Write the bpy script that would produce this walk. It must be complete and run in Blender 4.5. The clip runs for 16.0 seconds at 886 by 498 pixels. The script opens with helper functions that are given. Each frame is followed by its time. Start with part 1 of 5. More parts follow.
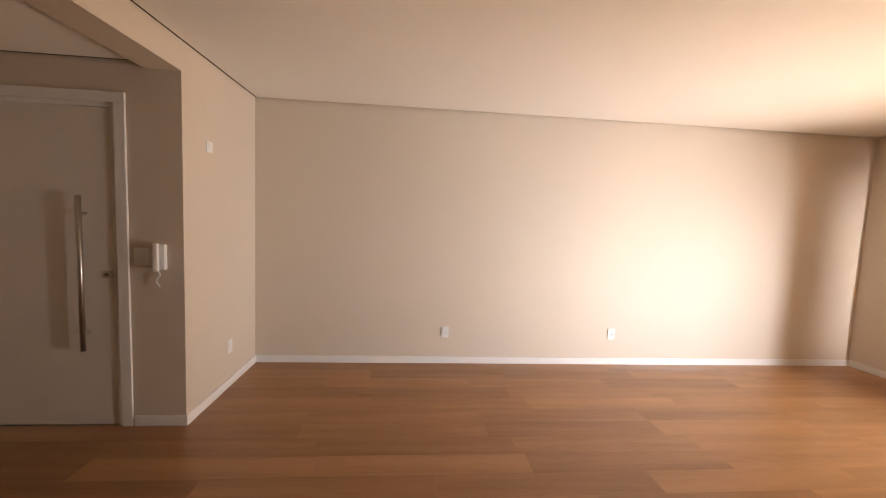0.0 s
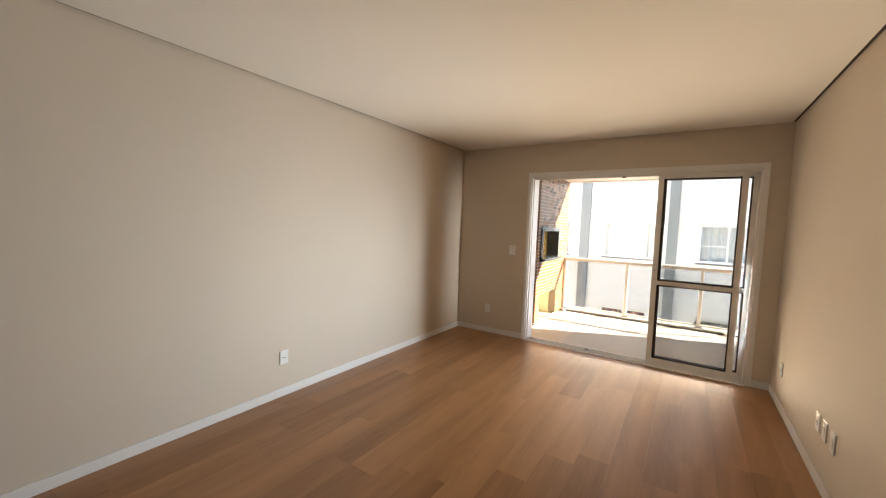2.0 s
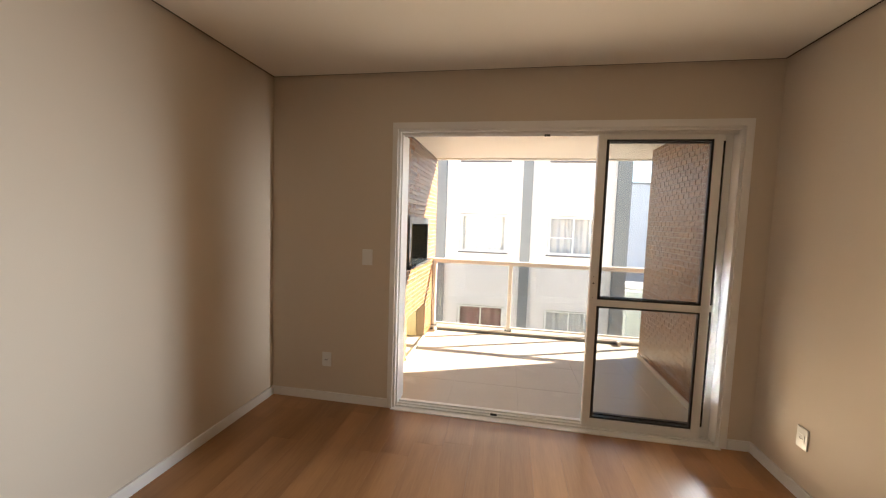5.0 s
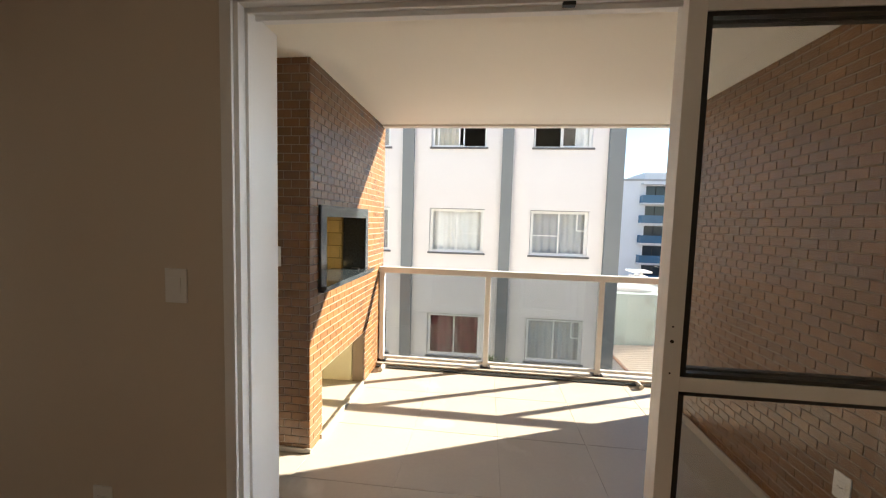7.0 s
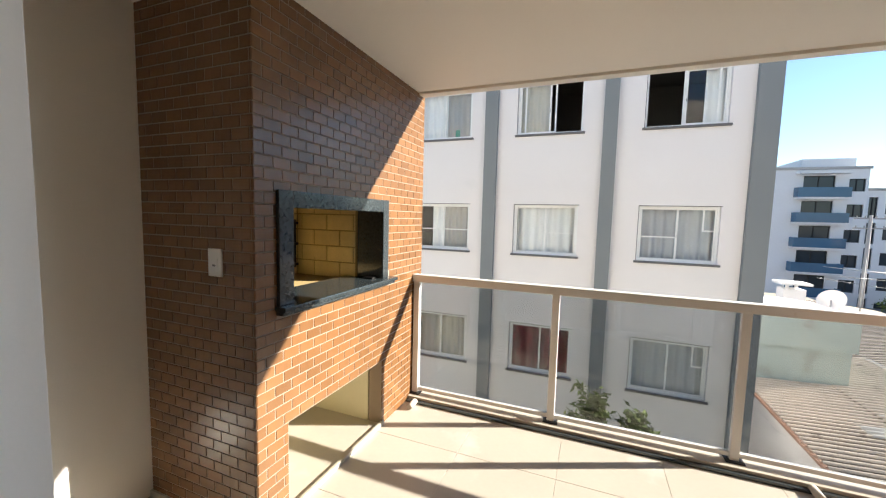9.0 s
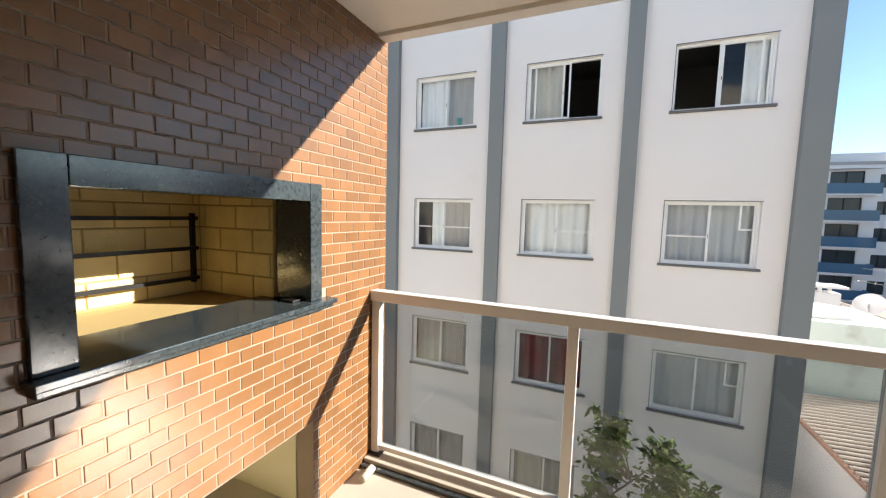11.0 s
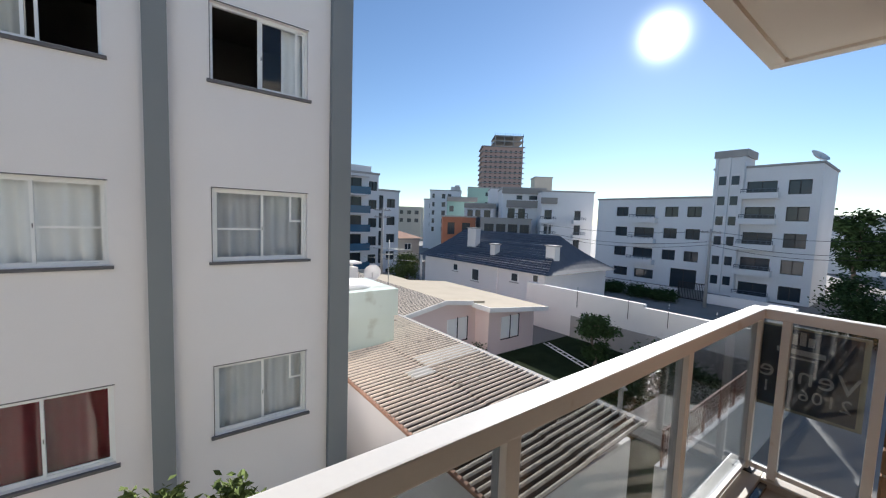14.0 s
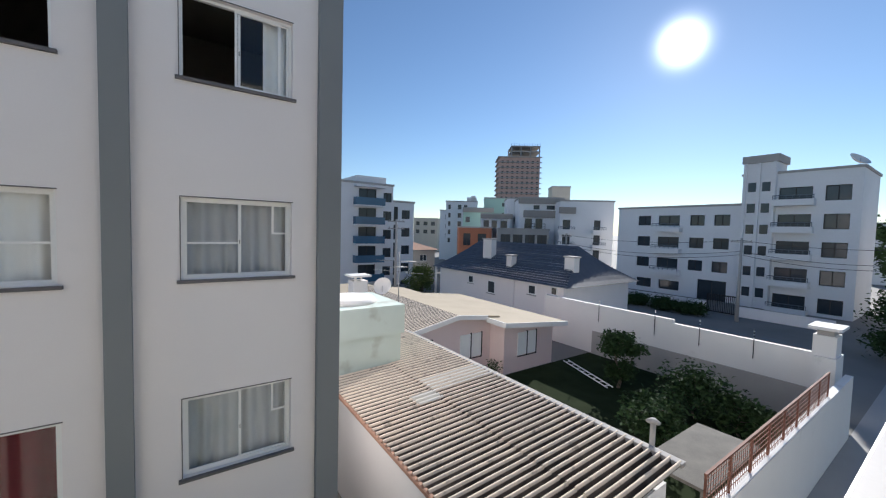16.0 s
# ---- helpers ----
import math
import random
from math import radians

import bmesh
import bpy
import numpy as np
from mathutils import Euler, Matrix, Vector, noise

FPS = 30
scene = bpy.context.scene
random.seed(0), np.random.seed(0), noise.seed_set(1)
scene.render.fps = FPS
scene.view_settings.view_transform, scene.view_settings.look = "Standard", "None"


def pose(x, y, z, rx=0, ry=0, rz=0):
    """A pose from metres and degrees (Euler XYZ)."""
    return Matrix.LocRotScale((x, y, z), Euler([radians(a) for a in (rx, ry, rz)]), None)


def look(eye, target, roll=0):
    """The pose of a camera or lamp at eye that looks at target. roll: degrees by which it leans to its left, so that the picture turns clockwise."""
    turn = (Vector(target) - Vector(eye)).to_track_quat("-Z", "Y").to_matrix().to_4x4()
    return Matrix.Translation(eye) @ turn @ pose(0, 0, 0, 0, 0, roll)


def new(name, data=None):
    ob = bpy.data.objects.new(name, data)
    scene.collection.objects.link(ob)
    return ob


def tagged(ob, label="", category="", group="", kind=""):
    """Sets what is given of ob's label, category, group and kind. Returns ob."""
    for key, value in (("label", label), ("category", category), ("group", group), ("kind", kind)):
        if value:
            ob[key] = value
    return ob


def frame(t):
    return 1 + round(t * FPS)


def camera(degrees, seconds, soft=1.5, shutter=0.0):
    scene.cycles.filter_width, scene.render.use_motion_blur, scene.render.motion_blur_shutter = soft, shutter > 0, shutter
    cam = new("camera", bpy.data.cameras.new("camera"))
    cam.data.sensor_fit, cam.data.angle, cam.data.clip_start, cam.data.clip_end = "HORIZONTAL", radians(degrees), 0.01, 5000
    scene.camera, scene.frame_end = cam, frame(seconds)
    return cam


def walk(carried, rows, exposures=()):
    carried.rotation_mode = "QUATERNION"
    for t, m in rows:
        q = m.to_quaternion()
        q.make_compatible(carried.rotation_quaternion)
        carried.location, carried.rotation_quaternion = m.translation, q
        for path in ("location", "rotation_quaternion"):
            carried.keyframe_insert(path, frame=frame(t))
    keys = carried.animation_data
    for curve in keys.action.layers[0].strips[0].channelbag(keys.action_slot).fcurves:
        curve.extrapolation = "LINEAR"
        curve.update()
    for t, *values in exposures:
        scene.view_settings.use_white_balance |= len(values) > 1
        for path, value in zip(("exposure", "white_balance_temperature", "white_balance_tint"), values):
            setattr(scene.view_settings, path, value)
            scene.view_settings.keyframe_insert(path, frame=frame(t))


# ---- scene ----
cam = camera(99.6, 16.0, soft=1.2)
PATH = [
    (0, (3.828, -5.122, 1.515), (1.842, -4.949, 1.355), 2.3),
    (0.5, (3.606, -5.059, 1.579), (1.739, -4.365, 1.397), 2.5),
    (1, (3.343, -5.053, 1.518), (1.694, -3.93, 1.375), 2.3),
    (1.5, (3.069, -5.013, 1.524), (1.737, -3.528, 1.385), 2.1),
    (2, (2.831, -4.81, 1.527), (1.738, -3.14, 1.392), 2.1),
    (2.5, (2.61, -4.571, 1.534), (1.679, -2.806, 1.394), 2.0),
    (3, (2.341, -4.311, 1.539), (1.594, -2.461, 1.4), 2.1),
    (3.5, (2.161, -3.946, 1.512), (1.559, -2.044, 1.374), 2.0),
    (3.7, (2.151, -3.812, 1.504), (1.58, -1.899, 1.379), 1.9),
    (6, (1.755, -1.957, 1.492), (1.527, 0.024, 1.339), 1.8),
    (6.5, (1.858, -1.572, 1.49), (1.635, 0.41, 1.339), 1.5),
    (7, (1.917, -1.219, 1.458), (1.694, 0.763, 1.309), 1.6),
    (7.5, (1.98, -0.901, 1.475), (1.672, 1.069, 1.316), 1.5),
    (8, (2.092, -0.626, 1.469), (1.617, 1.31, 1.311), 1.4),
    (8.5, (2.161, -0.403, 1.446), (1.521, 1.486, 1.287), 1.4),
    (8.7, (2.173, -0.318, 1.44), (1.482, 1.551, 1.279), 1.5),
    (10.8, (2.056, 0.587, 1.426), (1.251, 2.409, 1.246), 1.4),
    (11, (2.061, 0.699, 1.418), (1.279, 2.531, 1.238), 1.5),
    (11.5, (2.097, 0.941, 1.416), (1.548, 2.855, 1.233), 1.6),
    (12, (2.185, 1.266, 1.422), (1.95, 3.244, 1.244), 1.5),
    (12.5, (2.226, 1.524, 1.455), (2.375, 3.511, 1.273), 1.9),
    (13, (2.204, 1.727, 1.428), (2.812, 3.624, 1.253), 2.0),
    (13.5, (2.27, 1.855, 1.385), (3.222, 3.607, 1.223), 1.7),
    (14, (2.39, 1.944, 1.42), (3.602, 3.527, 1.263), 2.0),
    (14.5, (2.555, 2.066, 1.425), (3.896, 3.542, 1.284), 1.8),
    (15, (2.763, 2.226, 1.408), (4.122, 3.688, 1.285), 1.8),
    (15.5, (2.941, 2.377, 1.421), (4.305, 3.836, 1.314), 1.9),
    (16, (3.106, 2.45, 1.421), (4.244, 4.092, 1.32), 1.5),
]
# The clip's camera opens up indoors and closes down in the sun.
EXPOSURES = [(0.0, 4.55, 7600, 25), (0.5, 4.25, 7150, 12), (1.5, 3.75, 7000, 12), (2.5, 3.5, 6850, 12), (3.5, 3.4, 6700, 12), (6.0, 3.2, 7400, 15), (6.5, 2.85, 7100, 12), (7.0, 2.5, 6800, 10), (7.5, 2.35, 6600, 10), (8.0, 2.2, 6500, 10), (8.7, 2.08, 6500, 10), (10.8, 1.95, 6500, 10), (12.0, 1.58, 6400, 12), (13.0, 1.5, 6350, 12), (13.5, 1.28, 6150, 11), (16.0, 0.95, 6050, 11)]
walk(cam, [(t, look(eye, target, roll)) for t, eye, target, roll in PATH], EXPOSURES)

# ---- parts ----
# Sun low over the street side, clear sky.
SUN_AZ, SUN_EL = radians(66.0), radians(23.2)
sun_dir = Vector((math.sin(SUN_AZ) * math.cos(SUN_EL), math.cos(SUN_AZ) * math.cos(SUN_EL), math.sin(SUN_EL)))
world = bpy.data.worlds.new("sky")
scene.world = world
world.use_nodes = True
wn = world.node_tree.nodes
sky = wn.new("ShaderNodeTexSky")
sky.sky_type = "NISHITA"
sky.sun_disc = False
sky.sun_elevation, sky.sun_rotation = SUN_EL, SUN_AZ
sky.air_density, sky.dust_density, sky.ozone_density = 1.0, 0.05, 3.0
wn["Background"].inputs["Strength"].default_value = 0.062
# Sun glare painted into the sky: a soft bright spot, far wider than the disc, where its light comes from.
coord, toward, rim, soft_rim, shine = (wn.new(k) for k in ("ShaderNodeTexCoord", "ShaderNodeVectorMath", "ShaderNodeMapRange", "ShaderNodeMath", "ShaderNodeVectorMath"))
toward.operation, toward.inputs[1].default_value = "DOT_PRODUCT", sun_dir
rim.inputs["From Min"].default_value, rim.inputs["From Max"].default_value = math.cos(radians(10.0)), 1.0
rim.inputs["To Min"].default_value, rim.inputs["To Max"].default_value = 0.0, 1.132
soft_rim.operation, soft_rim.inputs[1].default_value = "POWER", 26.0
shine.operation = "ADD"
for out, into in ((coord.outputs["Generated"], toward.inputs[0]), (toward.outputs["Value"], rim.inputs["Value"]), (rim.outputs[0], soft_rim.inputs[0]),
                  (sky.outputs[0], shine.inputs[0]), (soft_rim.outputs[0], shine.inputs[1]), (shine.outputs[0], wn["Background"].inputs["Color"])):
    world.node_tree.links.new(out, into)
sun_data = bpy.data.lights.new("sun", "SUN")
sun_data.energy, sun_data.angle, sun_data.color = 4.3, radians(0.5), (1.0, 0.95, 0.87)
sun_lamp = new("sun", sun_data)
sun_lamp.matrix_world = look(sun_dir * 60, (0, 0, 0))

# Thin lamps added in the balcony door's opening to stand in for daylight: the open sky from the street side
# by the jamb, more sky on the left reveal, and the sunlit balcony floor by the threshold.
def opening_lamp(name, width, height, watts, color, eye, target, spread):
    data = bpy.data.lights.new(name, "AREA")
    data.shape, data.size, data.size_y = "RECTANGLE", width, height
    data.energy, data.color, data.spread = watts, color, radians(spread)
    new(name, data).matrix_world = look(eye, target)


opening_lamp("door_sky_fill", 0.006, 0.9, 2.3, (0.74, 0.88, 1.0), (3.366, 0.064, 0.78), (2.647, -0.631, 0.78), 74)
opening_lamp("jamb_sky_fill", 0.006, 1.9, 0.16, (0.86, 0.94, 1.0), (2.497, 0.03, 1.10), (1.497, 0.03, 1.10), 30)
opening_lamp("door_floor_fill", 2.2, 0.02, 1.6, (1.0, 0.84, 0.62), (2.225, 0.012, 0.03), (2.225, -1.0, 0.80), 96)



# ---- materials ----
def node_material(name):
    m = bpy.data.materials.new(name)
    m.use_nodes = True
    return m, m.node_tree.nodes, m.node_tree.links, m.node_tree.nodes["Principled BSDF"]


def noise_node(n, l, vec, scale, detail=4.0):
    t = n.new("ShaderNodeTexNoise")
    t.inputs["Scale"].default_value = scale
    t.inputs["Detail"].default_value = detail
    l.new(vec, t.inputs["Vector"])
    return t.outputs["Fac"]


def math_node(n, l, op, a, b):
    t = n.new("ShaderNodeMath")
    t.operation = op
    for i, v in enumerate((a, b)):
        if isinstance(v, (int, float)):
            t.inputs[i].default_value = v
        else:
            l.new(v, t.inputs[i])
    return t.outputs[0]


def surface(name, color, rough=0.6, metal=0.0, var=0.12, scale=1.5, fine=45.0, bump=0.15, rand=0.0, stretch=None, stain=None, spec=0.5):
    """A painted or mineral surface: broad clouds, fine grain and relief, and a shift from piece to piece."""
    m, n, l, p = node_material(name)
    vec = n.new("ShaderNodeNewGeometry").outputs["Position"]
    if stretch:
        mp = n.new("ShaderNodeMapping")
        mp.inputs["Scale"].default_value = stretch
        l.new(vec, mp.inputs["Vector"])
        vec = mp.outputs[0]
    broad, grain = noise_node(n, l, vec, scale), noise_node(n, l, vec, fine, 3.0)
    both = math_node(n, l, "ADD", math_node(n, l, "MULTIPLY", broad, 0.65), math_node(n, l, "MULTIPLY", grain, 0.35))
    if rand:
        geo = n.new("ShaderNodeNewGeometry")
        info = n.new("ShaderNodeObjectInfo")
        r = math_node(n, l, "FRACT", math_node(n, l, "ADD", geo.outputs["Random Per Island"], info.outputs["Random"]), 0)
        both = math_node(n, l, "ADD", both, math_node(n, l, "MULTIPLY", math_node(n, l, "SUBTRACT", r, 0.5), rand))
    ramp = n.new("ShaderNodeValToRGB")
    ramp.color_ramp.elements[0].position, ramp.color_ramp.elements[1].position = 0.2, 0.8
    ramp.color_ramp.elements[0].color = (*[c * (1 - var) for c in color], 1)
    ramp.color_ramp.elements[1].color = (*[min(1, c * (1 + var)) for c in color], 1)
    l.new(both, ramp.inputs[0])
    out = ramp.outputs[0]
    if stain:
        spots = n.new("ShaderNodeValToRGB")
        spots.color_ramp.elements[0].position, spots.color_ramp.elements[1].position = stain[1], stain[1] + 0.18
        l.new(noise_node(n, l, vec, stain[2], 8.0), spots.inputs[0])
        mix = n.new("ShaderNodeMix")
        mix.data_type = "RGBA"
        l.new(spots.outputs[0], mix.inputs[0])
        l.new(out, mix.inputs[6])
        mix.inputs[7].default_value = (*stain[0], 1)
        out = mix.outputs[2]
    l.new(out, p.inputs["Base Color"])
    p.inputs["Roughness"].default_value, p.inputs["Metallic"].default_value = rough, metal
    p.inputs["Specular IOR Level"].default_value = spec
    if bump:
        b = n.new("ShaderNodeBump")
        b.inputs["Strength"].default_value, b.inputs["Distance"].default_value = bump, 0.004
        l.new(grain, b.inputs["Height"])
        l.new(b.outputs[0], p.inputs["Normal"])
    return m


def glass(name, tint=(0.92, 0.95, 0.94), rough=0.0, boost=1.0, slope=0.6):
    """A clear pane: what lies behind it shows through, and it mirrors more at a slant."""
    m, n, l, p = node_material(name)
    n.remove(p)
    clear, gloss, mix, slant = (n.new(k) for k in ("ShaderNodeBsdfTransparent", "ShaderNodeBsdfGlossy", "ShaderNodeMixShader", "ShaderNodeLayerWeight"))
    clear.inputs[0].default_value = (*tint, 1)
    gloss.inputs["Roughness"].default_value = rough
    slant.inputs["Blend"].default_value = 0.5
    rise = math_node(n, l, "POWER", slant.outputs["Facing"], 4.0)
    l.new(math_node(n, l, "ADD", 0.03 * boost, math_node(n, l, "MULTIPLY", rise, slope)), mix.inputs[0])
    l.new(clear.outputs[0], mix.inputs[1])
    l.new(gloss.outputs[0], mix.inputs[2])
    l.new(mix.outputs[0], n["Material Output"].inputs["Surface"])
    return m


def wood_planks(name, dark, light, rough):
    """Laminate boards: long grain along y, figure at two scales, each board a shade of its own."""
    m, n, l, p = node_material(name)
    geo, info = n.new("ShaderNodeNewGeometry"), n.new("ShaderNodeObjectInfo")
    r = math_node(n, l, "FRACT", math_node(n, l, "ADD", geo.outputs["Random Per Island"], info.outputs["Random"]), 0)
    shift = n.new("ShaderNodeCombineXYZ")
    l.new(math_node(n, l, "MULTIPLY", r, 37.0), shift.inputs[1])
    add = n.new("ShaderNodeVectorMath")
    l.new(geo.outputs["Position"], add.inputs[0])
    l.new(shift.outputs[0], add.inputs[1])
    mp = n.new("ShaderNodeMapping")
    mp.inputs["Scale"].default_value = (1.0, 0.07, 1.0)
    l.new(add.outputs[0], mp.inputs["Vector"])
    figure, grain = noise_node(n, l, mp.outputs[0], 9.0, 6.0), noise_node(n, l, mp.outputs[0], 95.0, 3.0)
    f = math_node(n, l, "ADD", math_node(n, l, "MULTIPLY", figure, 0.7), math_node(n, l, "MULTIPLY", grain, 0.3))
    f = math_node(n, l, "ADD", f, math_node(n, l, "MULTIPLY", math_node(n, l, "SUBTRACT", r, 0.5), 0.30))
    ramp = n.new("ShaderNodeValToRGB")
    ramp.color_ramp.elements[0].position, ramp.color_ramp.elements[1].position = 0.22, 0.78
    ramp.color_ramp.elements[0].color, ramp.color_ramp.elements[1].color = (*dark, 1), (*light, 1)
    l.new(f, ramp.inputs[0])
    l.new(ramp.outputs[0], p.inputs["Base Color"])
    smudge = noise_node(n, l, geo.outputs["Position"], 3.0)
    l.new(math_node(n, l, "ADD", rough - 0.08, math_node(n, l, "MULTIPLY", smudge, 0.16)), p.inputs["Roughness"])
    b = n.new("ShaderNodeBump")
    b.inputs["Strength"].default_value, b.inputs["Distance"].default_value = 0.12, 0.002
    l.new(grain, b.inputs["Height"])
    l.new(b.outputs[0], p.inputs["Normal"])
    return m


def leaf_material(name, color):
    m = surface(name, color, 0.8, var=0.35, scale=3.0, fine=20.0, bump=0.0, rand=0.7, spec=0.06)
    m.node_tree.nodes["Principled BSDF"].inputs["Subsurface Weight"].default_value = 0.0
    return m


WALL_PAINT = surface("greige wall paint", (0.66, 0.575, 0.475), 0.75, var=0.03, scale=1.2, fine=180.0, bump=0.12)
CEILING_PAINT = surface("white ceiling paint", (0.88, 0.855, 0.81), 0.8, var=0.02, scale=0.8, fine=150.0, bump=0.05)
WHITE_TRIM = surface("white lacquer", (0.80, 0.79, 0.77), 0.35, var=0.02, scale=4.0, fine=90.0, bump=0.02)
DOOR_WHITE = surface("off-white door lacquer", (0.74, 0.70, 0.64), 0.4, var=0.02, scale=2.0, fine=90.0, bump=0.02)
ALU_WHITE = surface("white powder-coated aluminium", (0.84, 0.83, 0.81), 0.35, var=0.03, scale=5.0, fine=120.0, bump=0.03)
RAIL_WHITE = surface("weathered white railing paint", (0.70, 0.67, 0.63), 0.4, var=0.05, scale=4.0, fine=70.0, bump=0.05, stain=((0.45, 0.33, 0.22), 0.68, 7.0))
GASKET = surface("black rubber gasket", (0.012, 0.012, 0.013), 0.5, var=0.2, bump=0.05)
STEEL = surface("brushed stainless steel", (0.55, 0.53, 0.50), 0.28, 1.0, var=0.08, scale=5.0, fine=200.0, bump=0.04)
PLASTIC = surface("white switch plastic", (0.80, 0.80, 0.78), 0.3, var=0.01, bump=0.0)
SOCKET_DARK = surface("dark socket recess", (0.10, 0.10, 0.10), 0.5, var=0.05, bump=0.0)
PLANK = wood_planks("oak laminate", (0.225, 0.102, 0.040), (0.44, 0.225, 0.098), 0.35)
PLANK_GAP = surface("dark plank joint", (0.09, 0.045, 0.022), 0.7, var=0.1)
TILE = surface("beige porcelain floor tile", (0.46, 0.41, 0.335), 0.32, var=0.07, scale=2.5, fine=40.0, bump=0.03, rand=0.12, stain=((0.62, 0.58, 0.52), 0.62, 2.2))
TILE_GROUT = surface("sandy tile grout", (0.46, 0.41, 0.34), 0.85, var=0.08)
BRICK = surface("glazed brown brick tile", (0.185, 0.086, 0.032), 0.26, var=0.24, scale=6.0, fine=130.0, bump=0.08, rand=0.40, spec=0.7)
BRICK_GROUT = surface("light brick grout", (0.29, 0.22, 0.16), 0.9, var=0.08, scale=9.0, fine=160.0, bump=0.25)
FIREBRICK = surface("yellow refractory brick", (0.74, 0.59, 0.28), 0.85, var=0.16, scale=9.0, fine=110.0, bump=0.35, rand=0.35, stain=((0.30, 0.20, 0.08), 0.70, 30.0))
FIRE_MORTAR = surface("pale refractory mortar", (0.42, 0.30, 0.12), 0.9, var=0.1, fine=120.0, bump=0.3)
GRANITE = surface("polished dark green granite", (0.034, 0.042, 0.044), 0.14, var=0.75, scale=60.0, fine=260.0, bump=0.0, spec=1.0)
IRON = surface("blackened iron", (0.02, 0.018, 0.017), 0.45, 0.6, var=0.3, scale=20.0, bump=0.1)
NICHE = surface("cream plaster", (0.66, 0.60, 0.42), 0.8, var=0.06, scale=3.0, fine=120.0, bump=0.15)
BALCONY_WHITE = surface("cream ceiling paint", (0.92, 0.88, 0.79), 0.8, var=0.025, scale=1.5, fine=140.0, bump=0.08)
FACADE_WHITE = surface("white facade paint", (0.815, 0.765, 0.745), 0.85, var=0.05, scale=0.45, fine=120.0, bump=0.2, stain=((0.71, 0.69, 0.67), 0.66, 0.8))
CREAM_FACADE = surface("cream facade paint", (0.84, 0.79, 0.68), 0.85, var=0.06, scale=0.6, fine=110.0, bump=0.2)
FACADE_GREY = surface("grey facade paint", (0.22, 0.23, 0.235), 0.8, var=0.06, scale=0.8, fine=110.0, bump=0.2)
SILL_GREY = surface("grey stone sill", (0.13, 0.12, 0.12), 0.6, var=0.2, scale=8.0, fine=90.0, bump=0.2)
CURTAIN_WHITE = surface("white voile curtain", (0.88, 0.87, 0.86), 0.9, var=0.05, scale=6.0, fine=150.0, bump=0.1)
CURTAIN_PALE = surface("pale blue-grey curtain", (0.52, 0.53, 0.55), 0.9, var=0.08, scale=6.0, fine=150.0, bump=0.1)
CURTAIN_GREY = surface("grey-beige curtain", (0.46, 0.43, 0.40), 0.9, var=0.10, scale=6.0, fine=150.0, bump=0.1)
CURTAIN_CREAM = surface("cream curtain", (0.62, 0.57, 0.48), 0.9, var=0.10, scale=6.0, fine=150.0, bump=0.1)
CURTAIN_DARK = surface("dark grey curtain", (0.20, 0.21, 0.21), 0.9, var=0.15, scale=6.0, fine=150.0, bump=0.1)
CURTAIN_RED = surface("wine-red curtain", (0.145, 0.004, 0.012), 0.85, var=0.2, scale=6.0, fine=150.0, bump=0.1)
# Dark base colour puts the shade of the unlit rooms into their plaster.
DARK_ROOM = surface("room plaster darkened for shade", (0.16, 0.15, 0.13), 0.9, var=0.1)
PANE = glass("window pane", (0.96, 0.97, 0.97), boost=1.0)
RAIL_GLASS = glass("railing glass", (0.68, 0.70, 0.71), boost=1.5, slope=0.4)
DOOR_GLASS = glass("clear sliding door pane", (0.95, 0.96, 0.96), boost=1.0)
SHADOW_GAP = surface("dark strip for gap shade", (0.035, 0.025, 0.018), 0.8, var=0.1)
FAR_GLASS = surface("dark far window glass", (0.035, 0.045, 0.055), 0.12, var=0.3, scale=0.6, bump=0.0)


# ---- builders ----
ORIGIN = {}


def box(bm, x0, x1, y0, y1, z0, z1, bevel=0.0):
    vs = [bm.verts.new((x, y, z)) for x in (x0, x1) for y in (y0, y1) for z in (z0, z1)]
    fs = [bm.faces.new([vs[i] for i in q]) for q in ((0, 1, 3, 2), (4, 6, 7, 5), (0, 4, 5, 1), (2, 3, 7, 6), (0, 2, 6, 4), (1, 5, 7, 3))]
    if bevel:
        edges = list({e for f in fs for e in f.edges})
        bmesh.ops.bevel(bm, geom=edges, offset=bevel, segments=2, profile=0.6, affect="EDGES")


def boxes(*rows, bevel=0.0):
    bm = bmesh.new()
    for r in rows:
        box(bm, *r, bevel=bevel)
    return bm


def rod(bm, a, b, r0, r1=None, seg=12):
    """A round bar from a to b."""
    a, b = Vector(a), Vector(b)
    turn = (b - a).to_track_quat("Z", "Y").to_matrix()
    r1 = r0 if r1 is None else r1
    rings = []
    for c, r in ((a, r0), (b, r1)):
        rings.append([bm.verts.new(c + turn @ Vector((r * math.cos(k * math.tau / seg), r * math.sin(k * math.tau / seg), 0))) for k in range(seg)])
    for k in range(seg):
        f = bm.faces.new([rings[0][k], rings[0][(k + 1) % seg], rings[1][(k + 1) % seg], rings[1][k]])
        f.smooth = True
    bm.faces.new(rings[0][::-1])
    bm.faces.new(rings[1])


def rods(*rows, seg=12):
    bm = bmesh.new()
    for r in rows:
        rod(bm, *r, seg=seg)
    return bm


def mesh_of(name, bm, material):
    bmesh.ops.recalc_face_normals(bm, faces=bm.faces)
    me = bpy.data.meshes.new(name)
    bm.to_mesh(me)
    bm.free()
    me.materials.append(material)
    return me


def thing(name, at, label, category, group=""):
    ob = new(name)
    ob.empty_display_size = 0.1
    ob.location = at
    ORIGIN[ob.name] = Vector(at)
    return tagged(ob, label, category, group)


